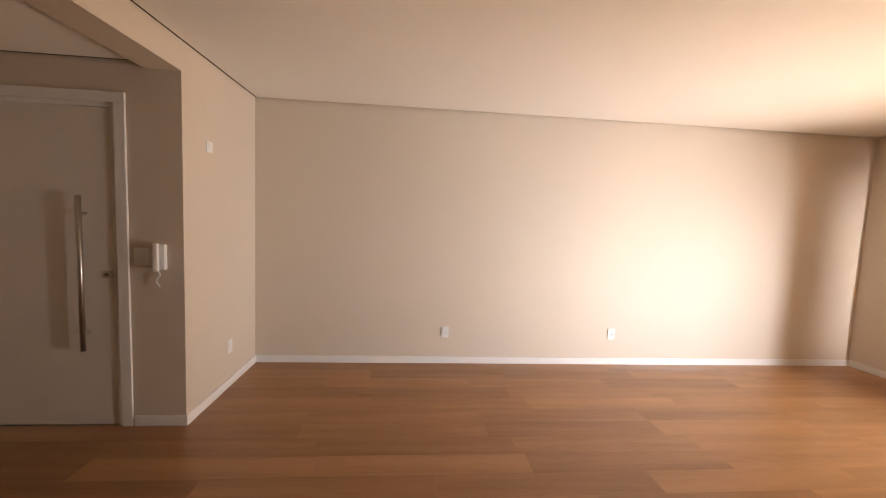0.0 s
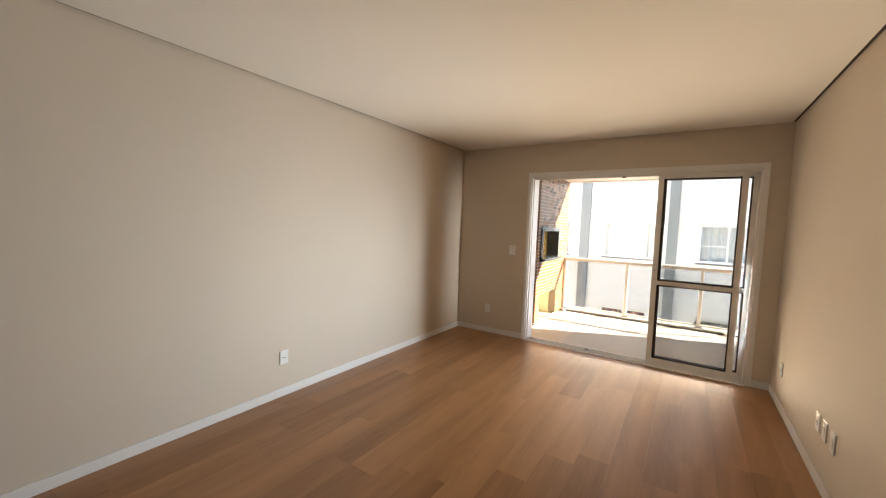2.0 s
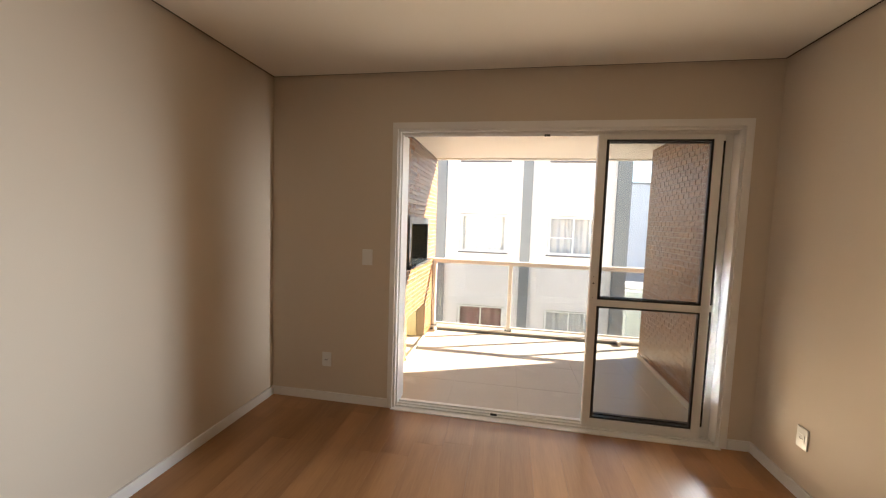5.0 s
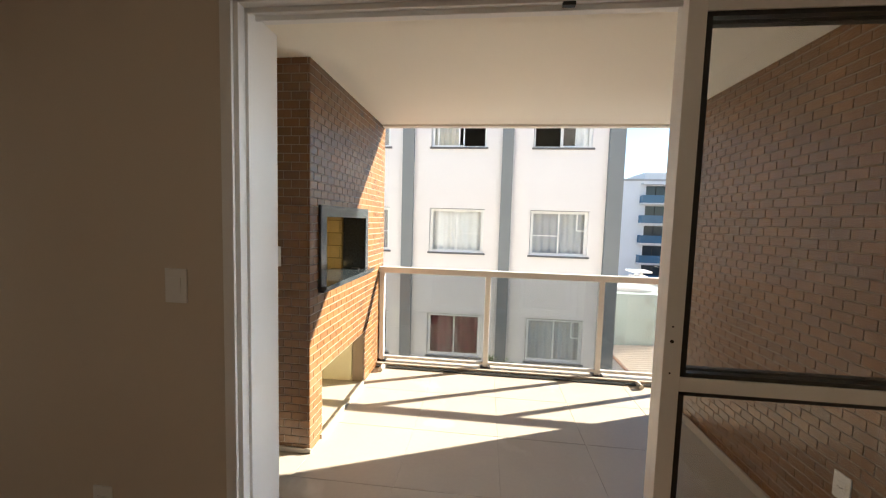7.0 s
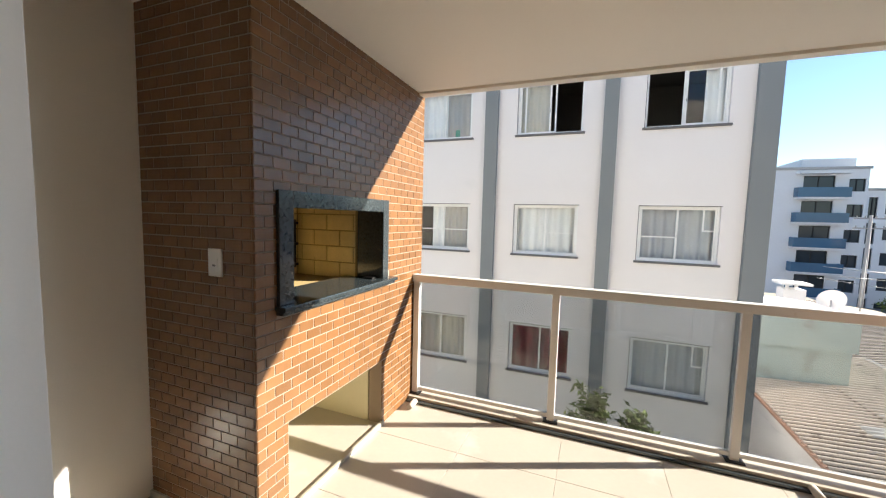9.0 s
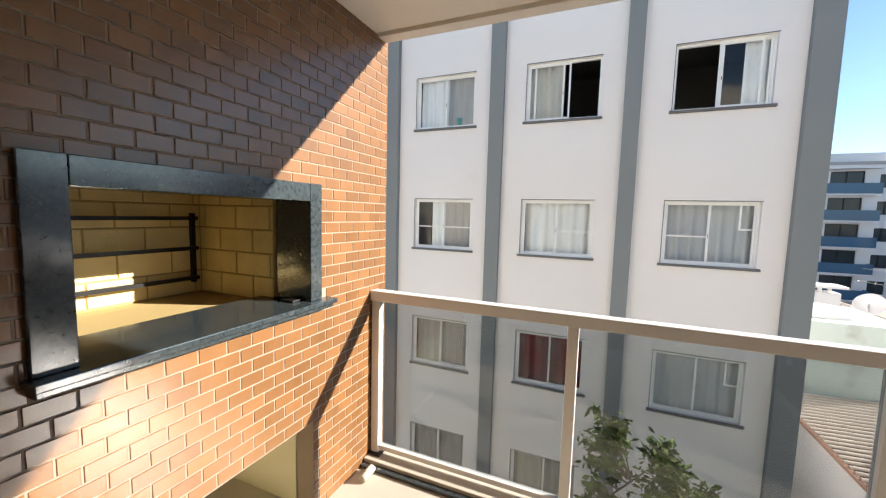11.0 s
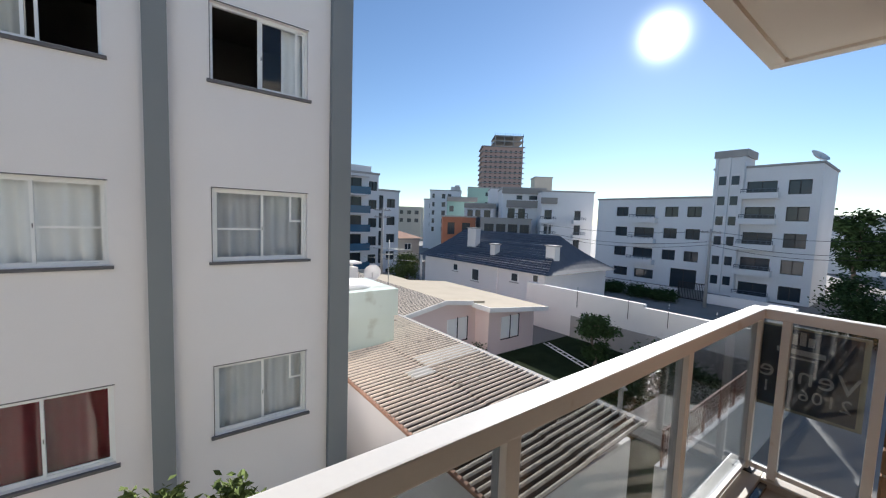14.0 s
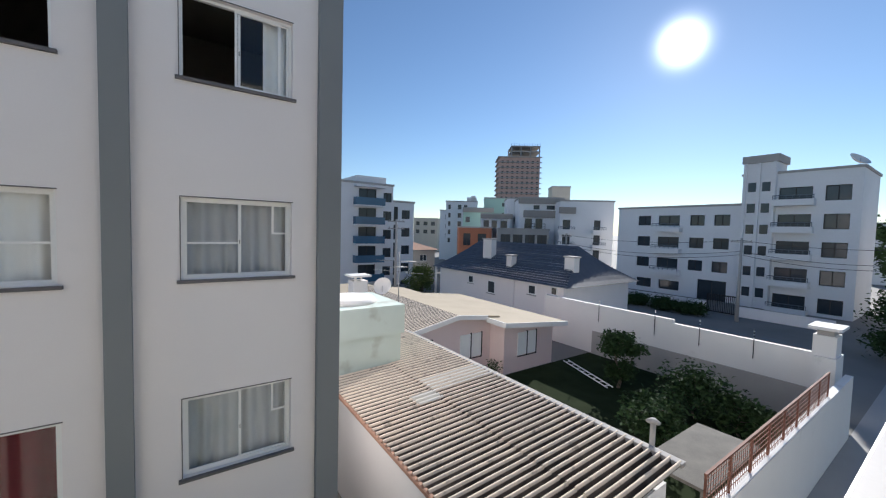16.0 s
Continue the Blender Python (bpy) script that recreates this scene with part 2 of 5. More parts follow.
def part(name, bm, material, parent=None, label=""):
    """One mesh object, built in world places, under a thing or a part."""
    base = ORIGIN[parent.name] if parent else Vector()
    bmesh.ops.translate(bm, verts=bm.verts, vec=-base)
    ob = new(name, mesh_of(name, bm, material))
    ob.parent = parent
    ORIGIN[ob.name] = base
    return tagged(ob, label)


def structure(name, bm, material, label, category=""):
    return tagged(part(name, bm, material), label, category or name.split("_")[0], kind="structure")


def single(name, bm, material, label, category, group=""):
    return tagged(part(name, bm, material), label, category, group)


def pierced(bm, u0, u1, v0, v1, holes, place, depth):
    """A wall of the given depth with openings through it. place(u, v, d) gives the point; holes are (u0, u1, v0, v1)."""
    us = sorted({u0, u1, *[h for q in holes for h in q[:2] if u0 < h < u1]})
    vs = sorted({v0, v1, *[h for q in holes for h in q[2:] if v0 < h < v1]})

    def solid(i, j):
        if not (0 <= i < len(us) - 1 and 0 <= j < len(vs) - 1):
            return False
        u, v = (us[i] + us[i + 1]) / 2, (vs[j] + vs[j + 1]) / 2
        return not any(a < u < b and c < v < d for a, b, c, d in holes)

    made = {}

    def vert(u, v, d):
        key = (round(u, 5), round(v, 5), d)
        if key not in made:
            made[key] = bm.verts.new(place(u, v, d))
        return made[key]

    for i in range(len(us) - 1):
        for j in range(len(vs) - 1):
            if not solid(i, j):
                continue
            a, b, c, d = us[i], us[i + 1], vs[j], vs[j + 1]
            for w in (0, depth):
                bm.faces.new([vert(a, c, w), vert(b, c, w), vert(b, d, w), vert(a, d, w)])
            for (p, q), near in ((((a, c), (a, d)), (i - 1, j)), (((b, c), (b, d)), (i + 1, j)), (((a, c), (b, c)), (i, j - 1)), (((a, d), (b, d)), (i, j + 1))):
                if not solid(*near):
                    bm.faces.new([vert(*p, 0), vert(*q, 0), vert(*q, depth), vert(*p, depth)])


# ---- the living room shell ----
H, YB, XE = 2.60, -6.65, 1.163
XR, YK, XK, YH = 3.60, -3.40, 6.40, -8.60
DOOR = (1.045, 3.405, 0.0, 2.19)
bm = bmesh.new()
pierced(bm, -0.15, 3.75, -0.30, 2.75, [DOOR], lambda u, v, d: (u, d, v), 0.15)
structure("wall_north", bm, WALL_PAINT, "greige painted wall around the balcony sliding door", "wall")
structure("wall_west", boxes((-0.15, 0, YB - 0.15, 0, -0.30, 2.75)), WALL_PAINT, "long plain greige painted living room wall", "wall")
structure("wall_south", boxes((0, XE, YB - 0.15, YB, -0.30, 2.75)), WALL_PAINT, "short greige painted return wall beside the entry", "wall")
EDOOR = (-7.99, -7.055, 0.0, 2.19)
bm = bmesh.new()
pierced(bm, YH, YB - 0.15, -0.30, 2.75, [EDOOR], lambda u, v, d: (XE - d, u, v), 0.15)
structure("wall_entry", bm, WALL_PAINT, "greige painted wall holding the entry door", "wall")
structure("wall_east", boxes((XR, XR + 0.15, YK, 0, -0.30, 2.75)), WALL_PAINT, "greige painted wall with low outlets", "wall")
structure("wall_kitchen_north", boxes((XR + 0.15, XK + 0.15, YK, YK + 0.15, -0.30, 2.75)), WALL_PAINT, "plain greige painted wall", "wall")
structure("wall_kitchen_east", boxes((XK, XK + 0.15, YH, YK, -0.30, 2.75)), WALL_PAINT, "plain greige painted wall", "wall")
structure("wall_hall_south", boxes((XE - 0.15, XK + 0.15, YH - 0.15, YH, -0.30, 2.75)), WALL_PAINT, "plain greige painted wall", "wall")
structure("beam", boxes((XE, XK, YB - 0.23, YB, 2.41, 2.75)), WALL_PAINT, "greige painted beam over the opening to the entry hall", "beam")
structure("slab", boxes((-0.15, XK + 0.15, YH - 0.15, 0.15, 2.75, 2.95)), CEILING_PAINT, "concrete slab above the plaster ceiling", "ceiling")
G = 0.022
bm = boxes((G, XR - G, YK, -G, H, H + 0.02), (G, XK - G, YB + G, YK, H, H + 0.02))
structure("ceiling", bm, CEILING_PAINT, "white plasterboard ceiling with a dark shadow gap", "ceiling")
structure("ceiling_hall", boxes((XE + G, XK - G, YH + G, YB - 0.23 - 0.004, 2.45, 2.47)), CEILING_PAINT, "white plasterboard ceiling of the entry hall", "ceiling")

# Near-black strips fill the ceiling gap, giving its shade as colour.
GZ = H + 0.006
structure("shadow_gap", boxes((0, G, YB, 0, GZ, GZ + 0.03), (G, XR - G, -G, 0, GZ, GZ + 0.03), (XR - G, XR, YK, 0, GZ, GZ + 0.03), (G, XK, YB, YB + G, GZ, GZ + 0.03)), SHADOW_GAP, "dark shadow gap round the plaster ceiling", "trim")
structure("shadow_gap_hall", boxes((XE, XE + G, YH, YB - 0.23, 2.452, 2.48)), SHADOW_GAP, "dark shadow gap round the hall ceiling", "trim")


def skirting(name, *rows):
    structure(name, boxes(*rows, bevel=0.004), WHITE_TRIM, "white lacquered skirting board", "baseboard")


SK, SH = 0.014, 0.072
skirting("baseboard_west", (0, SK, YB + SK, -SK, 0, SH))
skirting("baseboard_north", (0, 1.005, -SK, 0, 0, SH), (3.452, XR, -SK, 0, 0, SH))
skirting("baseboard_south", (0, XE + SK, YB, YB + SK, 0, SH))
skirting("baseboard_entry", (XE, XE + SK, -6.985, YB, 0, SH))
skirting("baseboard_east", (XR - SK, XR, YK, -SK, 0, SH))

# ---- entry door ----
entry = tagged(thing("door_1", (XE, -7.5, 0), "closed off-white entry door with a long steel pull", "door"), kind="structure")
a, b, _, top = EDOOR
part("door_frame", boxes((XE - 0.15, XE - 0.001, a, a + 0.04, 0, top), (XE - 0.15, XE - 0.001, b - 0.04, b, 0, top), (XE - 0.15, XE - 0.0015, a + 0.04, b - 0.04, top - 0.04, top)), WHITE_TRIM, entry)
part("architrave", boxes((XE, XE + 0.016, a - 0.06, a + 0.01, 0, top - 0.012), (XE, XE + 0.016, b - 0.01, b + 0.06, 0, top - 0.012), (XE, XE + 0.018, a - 0.062, b + 0.062, top - 0.0115, top + 0.055), bevel=0.003), WHITE_TRIM, entry)
leaf = part("door_leaf", boxes((XE - 0.045, XE - 0.006, a + 0.043, b - 0.043, 0.006, top - 0.043), bevel=0.003), DOOR_WHITE, entry)
part("pull_handle", rods(((XE + 0.05, -7.265, 0.545), (XE + 0.05, -7.265, 1.575), 0.016), ((XE - 0.01, -7.265, 0.66), (XE + 0.05, -7.265, 0.66), 0.010), ((XE - 0.01, -7.265, 1.46), (XE + 0.05, -7.265, 1.46), 0.010), seg=16), STEEL, leaf, "long brushed steel pull handle")
part("lock_plate", boxes((XE - 0.007, XE + 0.004, -7.168, -7.108, 1.03, 1.08), bevel=0.004), STEEL, leaf, "square steel lock plate")
part("lock_cylinder", rods(((XE, -7.138, 1.055), (XE + 0.012, -7.138, 1.055), 0.011), seg=16), SOCKET_DARK, leaf)

phone = thing("intercom", (XE, -6.79, 1.17), "white wall intercom handset with a short cord", "intercom")
part("housing", boxes((XE, XE + 0.035, -6.835, -6.755, 1.10, 1.27), bevel=0.008), PLASTIC, phone)
part("handset", boxes((XE + 0.036, XE + 0.062, -6.822, -6.782, 1.09, 1.28), bevel=0.012), PLASTIC, phone)
bm = bmesh.new()
pts = [Vector((XE + 0.03, -6.80 + 0.012 * math.sin(k * 0.9), 1.09 - 0.013 * k)) for k in range(9)]
for p, q in zip(pts, pts[1:]):
    rod(bm, p, q, 0.006, seg=8)
part("cord", bm, PLASTIC, phone)


def plate(name, at, normal, w, h, label, slots=(), group=""):
    """A flat wall plate with an inset module; slots are (du, dv, half width, half height)."""
    ob = thing(name, at, label, "outlet" if "outlet" in name else "switch", group)
    x, y, z = at
    ax = 0 if abs(normal[0]) > 0.5 else 1
    s = normal[ax]

    def slab(bm, du, dv, hw, hh, d0, d1, bev):
        if ax == 0:
            box(bm, *sorted((x + s * d0, x + s * d1)), y + du - hw, y + du + hw, z + dv - hh, z + dv + hh, bevel=bev)
        else:
            box(bm, x + du - hw, x + du + hw, *sorted((y + s * d0, y + s * d1)), z + dv - hh, z + dv + hh, bevel=bev)

    bm = bmesh.new()
    slab(bm, 0, 0, w / 2, h / 2, 0, 0.008, 0.003)
    part("cover", bm, PLASTIC, ob)
    bm = bmesh.new()
    slab(bm, 0, 0, 0.022, 0.022 if slots else 0.030, 0.008, 0.011, 0.001)
    part("module", bm, PLASTIC, ob)
    for du, dv, hw, hh in slots:
        bm = bmesh.new()
        slab(bm, du, dv, hw, hh, 0.0112, 0.0126, 0)
        part("socket_hole", bm, SOCKET_DARK, ob)
    return ob


HOLES = ((-0.010, 0, 0.0028, 0.0028), (0.010, 0, 0.0028, 0.0028), (0, -0.004, 0.0028, 0.0028))
plate("wall_outlet", (0, -4.735, 0.336), (1, 0, 0), 0.078, 0.118, "white outlet low on the long wall", HOLES, "low wall outlets")
plate("wall_outlet", (0, -2.914, 0.337), (1, 0, 0), 0.078, 0.118, "white outlet low on the long wall", HOLES, "low wall outlets")
plate("wall_outlet", (0.487, 0, 0.345), (0, -1, 0), 0.078, 0.118, "white outlet beside the sliding door", HOLES, "low wall outlets")
plate("wall_outlet", (XR, -0.43, 0.345), (-1, 0, 0), 0.078, 0.118, "white outlet low beside the balcony corner", HOLES, "low wall outlets")
plate("wall_outlet", (XR, -1.55, 0.36), (-1, 0, 0), 0.078, 0.118, "white outlet, first of a row of three", HOLES, "row of three outlets")
plate("wall_outlet", (XR, -1.69, 0.36), (-1, 0, 0), 0.078, 0.118, "white blank plate in a row of three outlets", (), "row of three outlets")
plate("wall_outlet", (XR, -1.84, 0.36), (-1, 0, 0), 0.078, 0.118, "white blank plate ending a row of three outlets", (), "row of three outlets")
plate("wall_outlet", (0.535, YB, 0.348), (0, 1, 0), 0.078, 0.118, "white blank plate on the short return wall", ())
plate("wall_switch", (0.82, 0, 1.20), (0, -1, 0), 0.084, 0.125, "white light switch beside the sliding door")
plate("wall_switch", (0.835, YB, 1.98), (0, 1, 0), 0.08, 0.08, "small white square plate high on the return wall")
plate("wall_switch", (XE, -6.905, 1.18), (1, 0, 0), 0.12, 0.12, "beige double switch beside the entry door")

# ---- balcony sliding door ----
x0, x1, _, z1 = DOOR
slider = tagged(thing("door_2", (2.2, 0.08, 0), "white aluminium sliding balcony door, half open", "door"), kind="structure")
part("door_frame", boxes((x0 - 0.038, x0 + 0.004, -0.012, 0.0, 0, z1 + 0.045), (x1 - 0.004, x1 + 0.045, -0.012, 0.0, 0, z1 + 0.045), (x0 - 0.038, x1 + 0.045, -0.0125, 0.0, z1 - 0.004, z1 + 0.045),
     (x0, x0 + 0.022, 0.0, 0.15, 0.006, z1), (x1 - 0.022, x1, 0.0, 0.15, 0.006, z1), (x0, x1, 0.0, 0.15, z1 - 0.022, z1),
     (x0 + 0.022, x0 + 0.034, 0.035, 0.045, 0.006, z1 - 0.02), (x0, x1, 0.035, 0.045, z1 - 0.04, z1 - 0.021), (x0, x1, 0.085, 0.095, z1 - 0.04, z1 - 0.021), bevel=0.002), ALU_WHITE, slider)
part("track", boxes((x0, x1, -0.035, 0.17, -0.02, 0.006), (x0, x1, 0.020, 0.026, 0.006, 0.020), (x0, x1, 0.062, 0.068, 0.006, 0.020), (x0, x1, 0.108, 0.114, 0.006, 0.020), bevel=0.001), ALU_WHITE, slider, "white bottom track with three ribs")
part("jamb_liner", boxes((x0, x0 + 0.030, 0.050, 0.224, 0.007, z1 - 0.023), bevel=0.002), ALU_WHITE, slider, "smooth white jamb lining")
part("catch", boxes((2.13, 2.17, 0.03, 0.05, z1 - 0.052, z1 - 0.040), bevel=0.002), GASKET, slider)
part("catch", boxes((1.83, 1.88, 0.045, 0.06, 0.006, 0.022), bevel=0.003), GASKET, slider)


def sash(x0, x1, y, z0, z1, mid, stile):
    leaf = part("door_leaf", boxes((x0, x0 + stile, y - 0.018, y + 0.018, z0, z1), (x1 - stile, x1, y - 0.018, y + 0.018, z0, z1), (x0 + stile, x1 - stile, y - 0.0175, y + 0.0175, z0, z0 + 0.07),
                (x0 + stile, x1 - stile, y - 0.0175, y + 0.0175, z1 - 0.05, z1), (x0 + stile, x1 - stile, y - 0.0175, y + 0.0175, mid, mid + 0.048), bevel=0.002), ALU_WHITE, slider)
    for a, b in ((z0 + 0.07, mid), (mid + 0.048, z1 - 0.05)):
        u0, u1 = x0 + stile, x1 - stile
        part("gasket", boxes((u0, u0 + 0.020, y - 0.012, y + 0.045, a, b), (u1 - 0.012, u1, y - 0.012, y + 0.012, a, b), (u0, u1, y - 0.012, y + 0.014, a, a + 0.014), (u0, u1, y - 0.012, y + 0.014, b - 0.014, b)), GASKET, leaf, "black rubber gasket")
        pane = part("pane", boxes((u0 + 0.010, u1 - 0.010, y - 0.003, y + 0.003, a + 0.010, b - 0.010)), DOOR_GLASS, leaf)
        pane.visible_shadow = False
    return leaf


front = sash(2.505, 3.300, 0.062, 0.012, 2.165, 0.925, 0.055)
for z in (1.139, 1.09, 0.985):
    part("screw_hole", rods(((2.528, 0.0445, z), (2.528, 0.0425, z), 0.006 if z == 1.09 else 0.003), seg=10), GASKET, front)
sash(2.512, 3.395, 0.112, 0.012, 2.165, 0.925, 0.055)

# ---- balcony shell ----
BF, BC, GX, GY0, GY1 = -0.05, 2.41, 0.845, 0.975, 2.66
WX, WY, XL = 3.51, 1.97, 0.10
structure("balcony_slab", boxes((XL - 0.2, 5.37, 0.15, 2.62, -0.30, BF - 0.012)), FACADE_WHITE, "painted concrete balcony slab", "floor")
structure("ceiling_balcony", boxes((XL, 5.30, 0.15, 2.535, BC, 2.62)), BALCONY_WHITE, "cream painted balcony ceiling", "ceiling")
structure("drip_edge", boxes((XL, 5.30, 2.55, 2.63, BC - 0.015, 2.62)), BALCONY_WHITE, "cream painted drip edge of the slab", "trim")
structure("drip_groove", boxes((XL, 5.30, 2.5351, 2.5499, BC + 0.012, 2.62)), BALCONY_WHITE, "narrow drip groove along the slab edge", "trim")
structure("slab_end", boxes((5.3001, 5.375, 0.15, 2.63, BC - 0.016, 2.62)), BALCONY_WHITE, "cream painted end of the slab", "trim")
structure("wall_balcony_west", boxes((XL - 0.2, XL, 0.15, GY1 - 0.02, -0.30, 2.62)), BALCONY_WHITE, "cream plastered balcony end wall", "wall")
OW = 0.226
bm = bmesh.new()
pierced(bm, XL + 0.001, WX + 0.001, BF - 0.008, BC - 0.001, [(DOOR[0], DOOR[1], BF - 0.02, DOOR[3])], lambda u, v, d: (u, 0.1505 + d, v), OW - 0.1505)
structure("wall_balcony_south", bm, BALCONY_WHITE, "cream plastered balcony wall round the sliding door", "wall")
# Upper and lower storeys of this building, closing the place.
structure("building_upper", boxes((-6.0, XK + 0.15, YH - 0.15, 0.15, 2.951, 5.8), (XL - 0.2, 5.37, 0.15, 2.60, 2.621, 2.75), (WX + 0.1, XK + 0.15, 0.15, WY - 0.05, 2.751, 5.8)), CREAM_FACADE, "plain cream wall of the storey above", "wall")
structure("building_lower", boxes((-6.0, XK + 0.15, YH - 0.15, 0.15, -6.2, -0.301), (-6.0, XL - 0.201, 0.151, 2.45, -6.2, -0.301), (XL - 0.2, GX - 0.02, GY0, GY1 - 0.1, -6.2, -0.301),
    (XL - 0.2, 5.37, GY1 - 1.6, 2.60, -3.25, -2.95), (WX + 0.1, XK + 0.15, 0.151, WY - 0.05, -6.2, -0.301), (-6.0, -0.151, YH - 0.15, 0.15, -0.3, 2.95)), CREAM_FACADE, "plain cream wall of the storeys below", "wall")

# Grill block: core wall with the firebox and the wood niche.
FIRE, NICHE_HOLE = (1.180, 2.005, 1.0, 1.467), (1.160, 2.030, BF, 0.42)
bm = bmesh.new()
pierced(bm, GY0 + 0.003, GY1 - 0.003, BF - 0.01, BC, [FIRE, NICHE_HOLE], lambda u, v, d: (GX - 0.003 - d, u, v), 0.10)
box(bm, XL, GX - 0.0035, GY0 + 0.0031, GY0 + 0.11, BF - 0.01, BC - 0.001)
box(bm, XL, GX - 0.111, GY1 - 0.11, GY1 - 0.011, BF - 0.01, BC - 0.001)
grill_wall = structure("wall_barbecue", bm, BRICK_GROUT, "brown brick-tiled barbecue block with pale grout", "wall")
bm = bmesh.new()
pierced(bm, 0.151, WY - 0.003, BF - 0.01, BC, [], lambda u, v, d: (WX + 0.003 + d, u, v), 0.12)
box(bm, WX + 0.124, 5.37, WY - 0.13, WY - 0.0035, BF - 0.3, BC - 0.001)
east_wall = structure("wall_balcony_east", bm, BRICK_GROUT, "brown brick-tiled balcony wall with pale grout", "wall")
plate("wall_outlet", (WX, 0.53, 0.345), (-1, 0, 0), 0.078, 0.118, "white outlet low on the brick-tiled wall", HOLES)
plate("wall_switch", (0.615, GY0, 1.21), (0, -1, 0), 0.084, 0.125, "white switch with outlet on the brick pier", ((0, -0.012, 0.008, 0.004),))

# ---- barbecue ----
bbq = thing("barbecue", (0.5, 1.6, 0.42), "built-in barbecue with granite surround and yellow firebrick lining", "barbecue")
fy0, fy1, fz0, fz1 = FIRE
oy0, oy1, oz1 = 1.095, 2.072, 1.543
SX0, SX1 = GX - 0.13, GX + 0.018
part("surround", boxes((SX0, SX1, oy0, fy0 + 0.004, 1.012, oz1), bevel=0.003), GRANITE, bbq, "polished granite upright")
part("surround", boxes((GX - 0.19, SX1, fy1 - 0.004, oy1, 1.012, oz1), bevel=0.003), GRANITE, bbq, "polished granite upright")
part("surround", boxes((SX0, SX1 - 0.0005, fy0 + 0.005, fy1 - 0.005, fz1 - 0.003, oz1 - 0.0005), bevel=0.003), GRANITE, bbq, "polished granite lintel")
part("shelf", boxes((GX - 0.28, GX + 0.062, oy0 - 0.012, 2.132, 0.988, 1.011), (GX - 0.02, GX + 0.045, oy0 - 0.005, 2.12, 0.968, 0.9875), bevel=0.004), GRANITE, bbq, "projecting granite shelf")
FBX, FY0, FY1 = 0.13, 1.06, 1.992
for slab in ((FBX - 0.05, FBX, FY0, FY1, 0.93, 1.95), (FBX, GX - 0.115, FY0 - 0.05, FY0, 0.93, 1.95), (FBX, GX - 0.195, FY1, FY1 + 0.05, 0.93, 1.95), (FBX, GX - 0.285, FY0, FY1, 0.93, 0.985), (FBX, GX - 0.115, FY0, FY1, 1.95, 2.0)):
    part("lining_mortar", boxes(slab), FIRE_MORTAR, bbq)
part("ash_tray", boxes((GX - 0.105, GX - 0.03, 1.94, 1.998, 1.0115, 1.022), bevel=0.003), IRON, bbq)
for x in (FBX + 0.05, FBX + 0.20, FBX + 0.42):
    part("rack_upright", boxes((x - 0.009, x + 0.009, FY0 + 0.006, FY0 + 0.024, 1.045, 1.395)), IRON, bbq, "black iron rack upright")
for z in (1.07, 1.22, 1.37):
    part("rack_rail", boxes((FBX + 0.045, FBX + 0.46, FY0 + 0.025, FY0 + 0.045, z - 0.009, z + 0.009)), IRON, bbq, "black iron skewer rail")
    part("rack_rail", boxes((FBX + 0.03, FBX + 0.048, FY0 + 0.045, FY1 - 0.04, z - 0.009, z + 0.009)), IRON, bbq, "black iron skewer rail")
for y in (1.46, FY1 - 0.05):
    part("rack_upright", boxes((FBX + 0.006, FBX + 0.028, y - 0.009, y + 0.009, 1.045, 1.395)), IRON, bbq, "black iron rack upright")

niche = structure("wood_niche", boxes((0.22, 0.24, 1.10, 2.09, BF, 0.46), (0.24, GX - 0.112, 1.10, 1.159, BF, 0.46), (0.24, GX - 0.112, 2.031, 2.09, BF, 0.46), (0.24, GX - 0.112, 1.159, 2.031, 0.421, 0.46)), NICHE, "cream plastered niche under the barbecue", "niche")
structure("niche_floor", boxes((0.24, GX - 0.004, 1.16, 2.03, BF - 0.02, BF + 0.012)), TILE, "beige tiled floor of the niche", "floor")
structure("niche_sill", boxes((GX - 0.004, GX + 0.012, 1.13, 2.05, BF - 0.01, BF + 0.03)), TILE, "narrow tile upstand before the niche", "trim")
structure("tile_skirting", boxes((XL, GX + 0.012, GY0 - 0.012, GY0 - 0.001, BF - 0.01, BF + 0.03), (WX - 0.012, WX - 0.001, 0.16, WY, BF - 0.01, BF + 0.055)), TILE, "beige tile skirting along the brick walls", "baseboard")

# ---- railing ----
structure("kerb", boxes((GX + 0.002, 5.30, 2.44, 2.62, BF - 0.013, -0.012), (5.14, 5.30, WY, 2.44, BF - 0.013, -0.0125), bevel=0.004), TILE, "low beige tiled kerb under the railing", "kerb")
structure("kerb_strip", boxes((GX + 0.004, 5.16, 2.405, 2.439, BF - 0.013, -0.03), bevel=0.003), GRANITE, "dark stone strip along the kerb", "trim")
rail = thing("balcony_railing", (3.0, 2.53, -0.012), "white metal balcony railing with clear glass panels", "railing")
RY, RX = 2.53, 5.20
part("top_rail", boxes((GX, RX + 0.035, RY - 0.035, RY + 0.035, 0.915, 0.975), bevel=0.006), RAIL_WHITE, rail)
part("top_rail", boxes((RX - 0.035, RX + 0.035, WY, RY - 0.0352, 0.9151, 0.9749), bevel=0.006), RAIL_WHITE, rail)
for x in (GX + 0.03, 1.96, 3.055, 4.13, RX):
    part("post", boxes((x - 0.025, x + 0.025, RY - 0.024, RY + 0.024, -0.012, 0.916), bevel=0.003), RAIL_WHITE, rail)
    part("post_foot", boxes((x - 0.05, x + 0.05, RY - 0.05, RY + 0.045, -0.0125, -0.004), bevel=0.002), GASKET, rail)
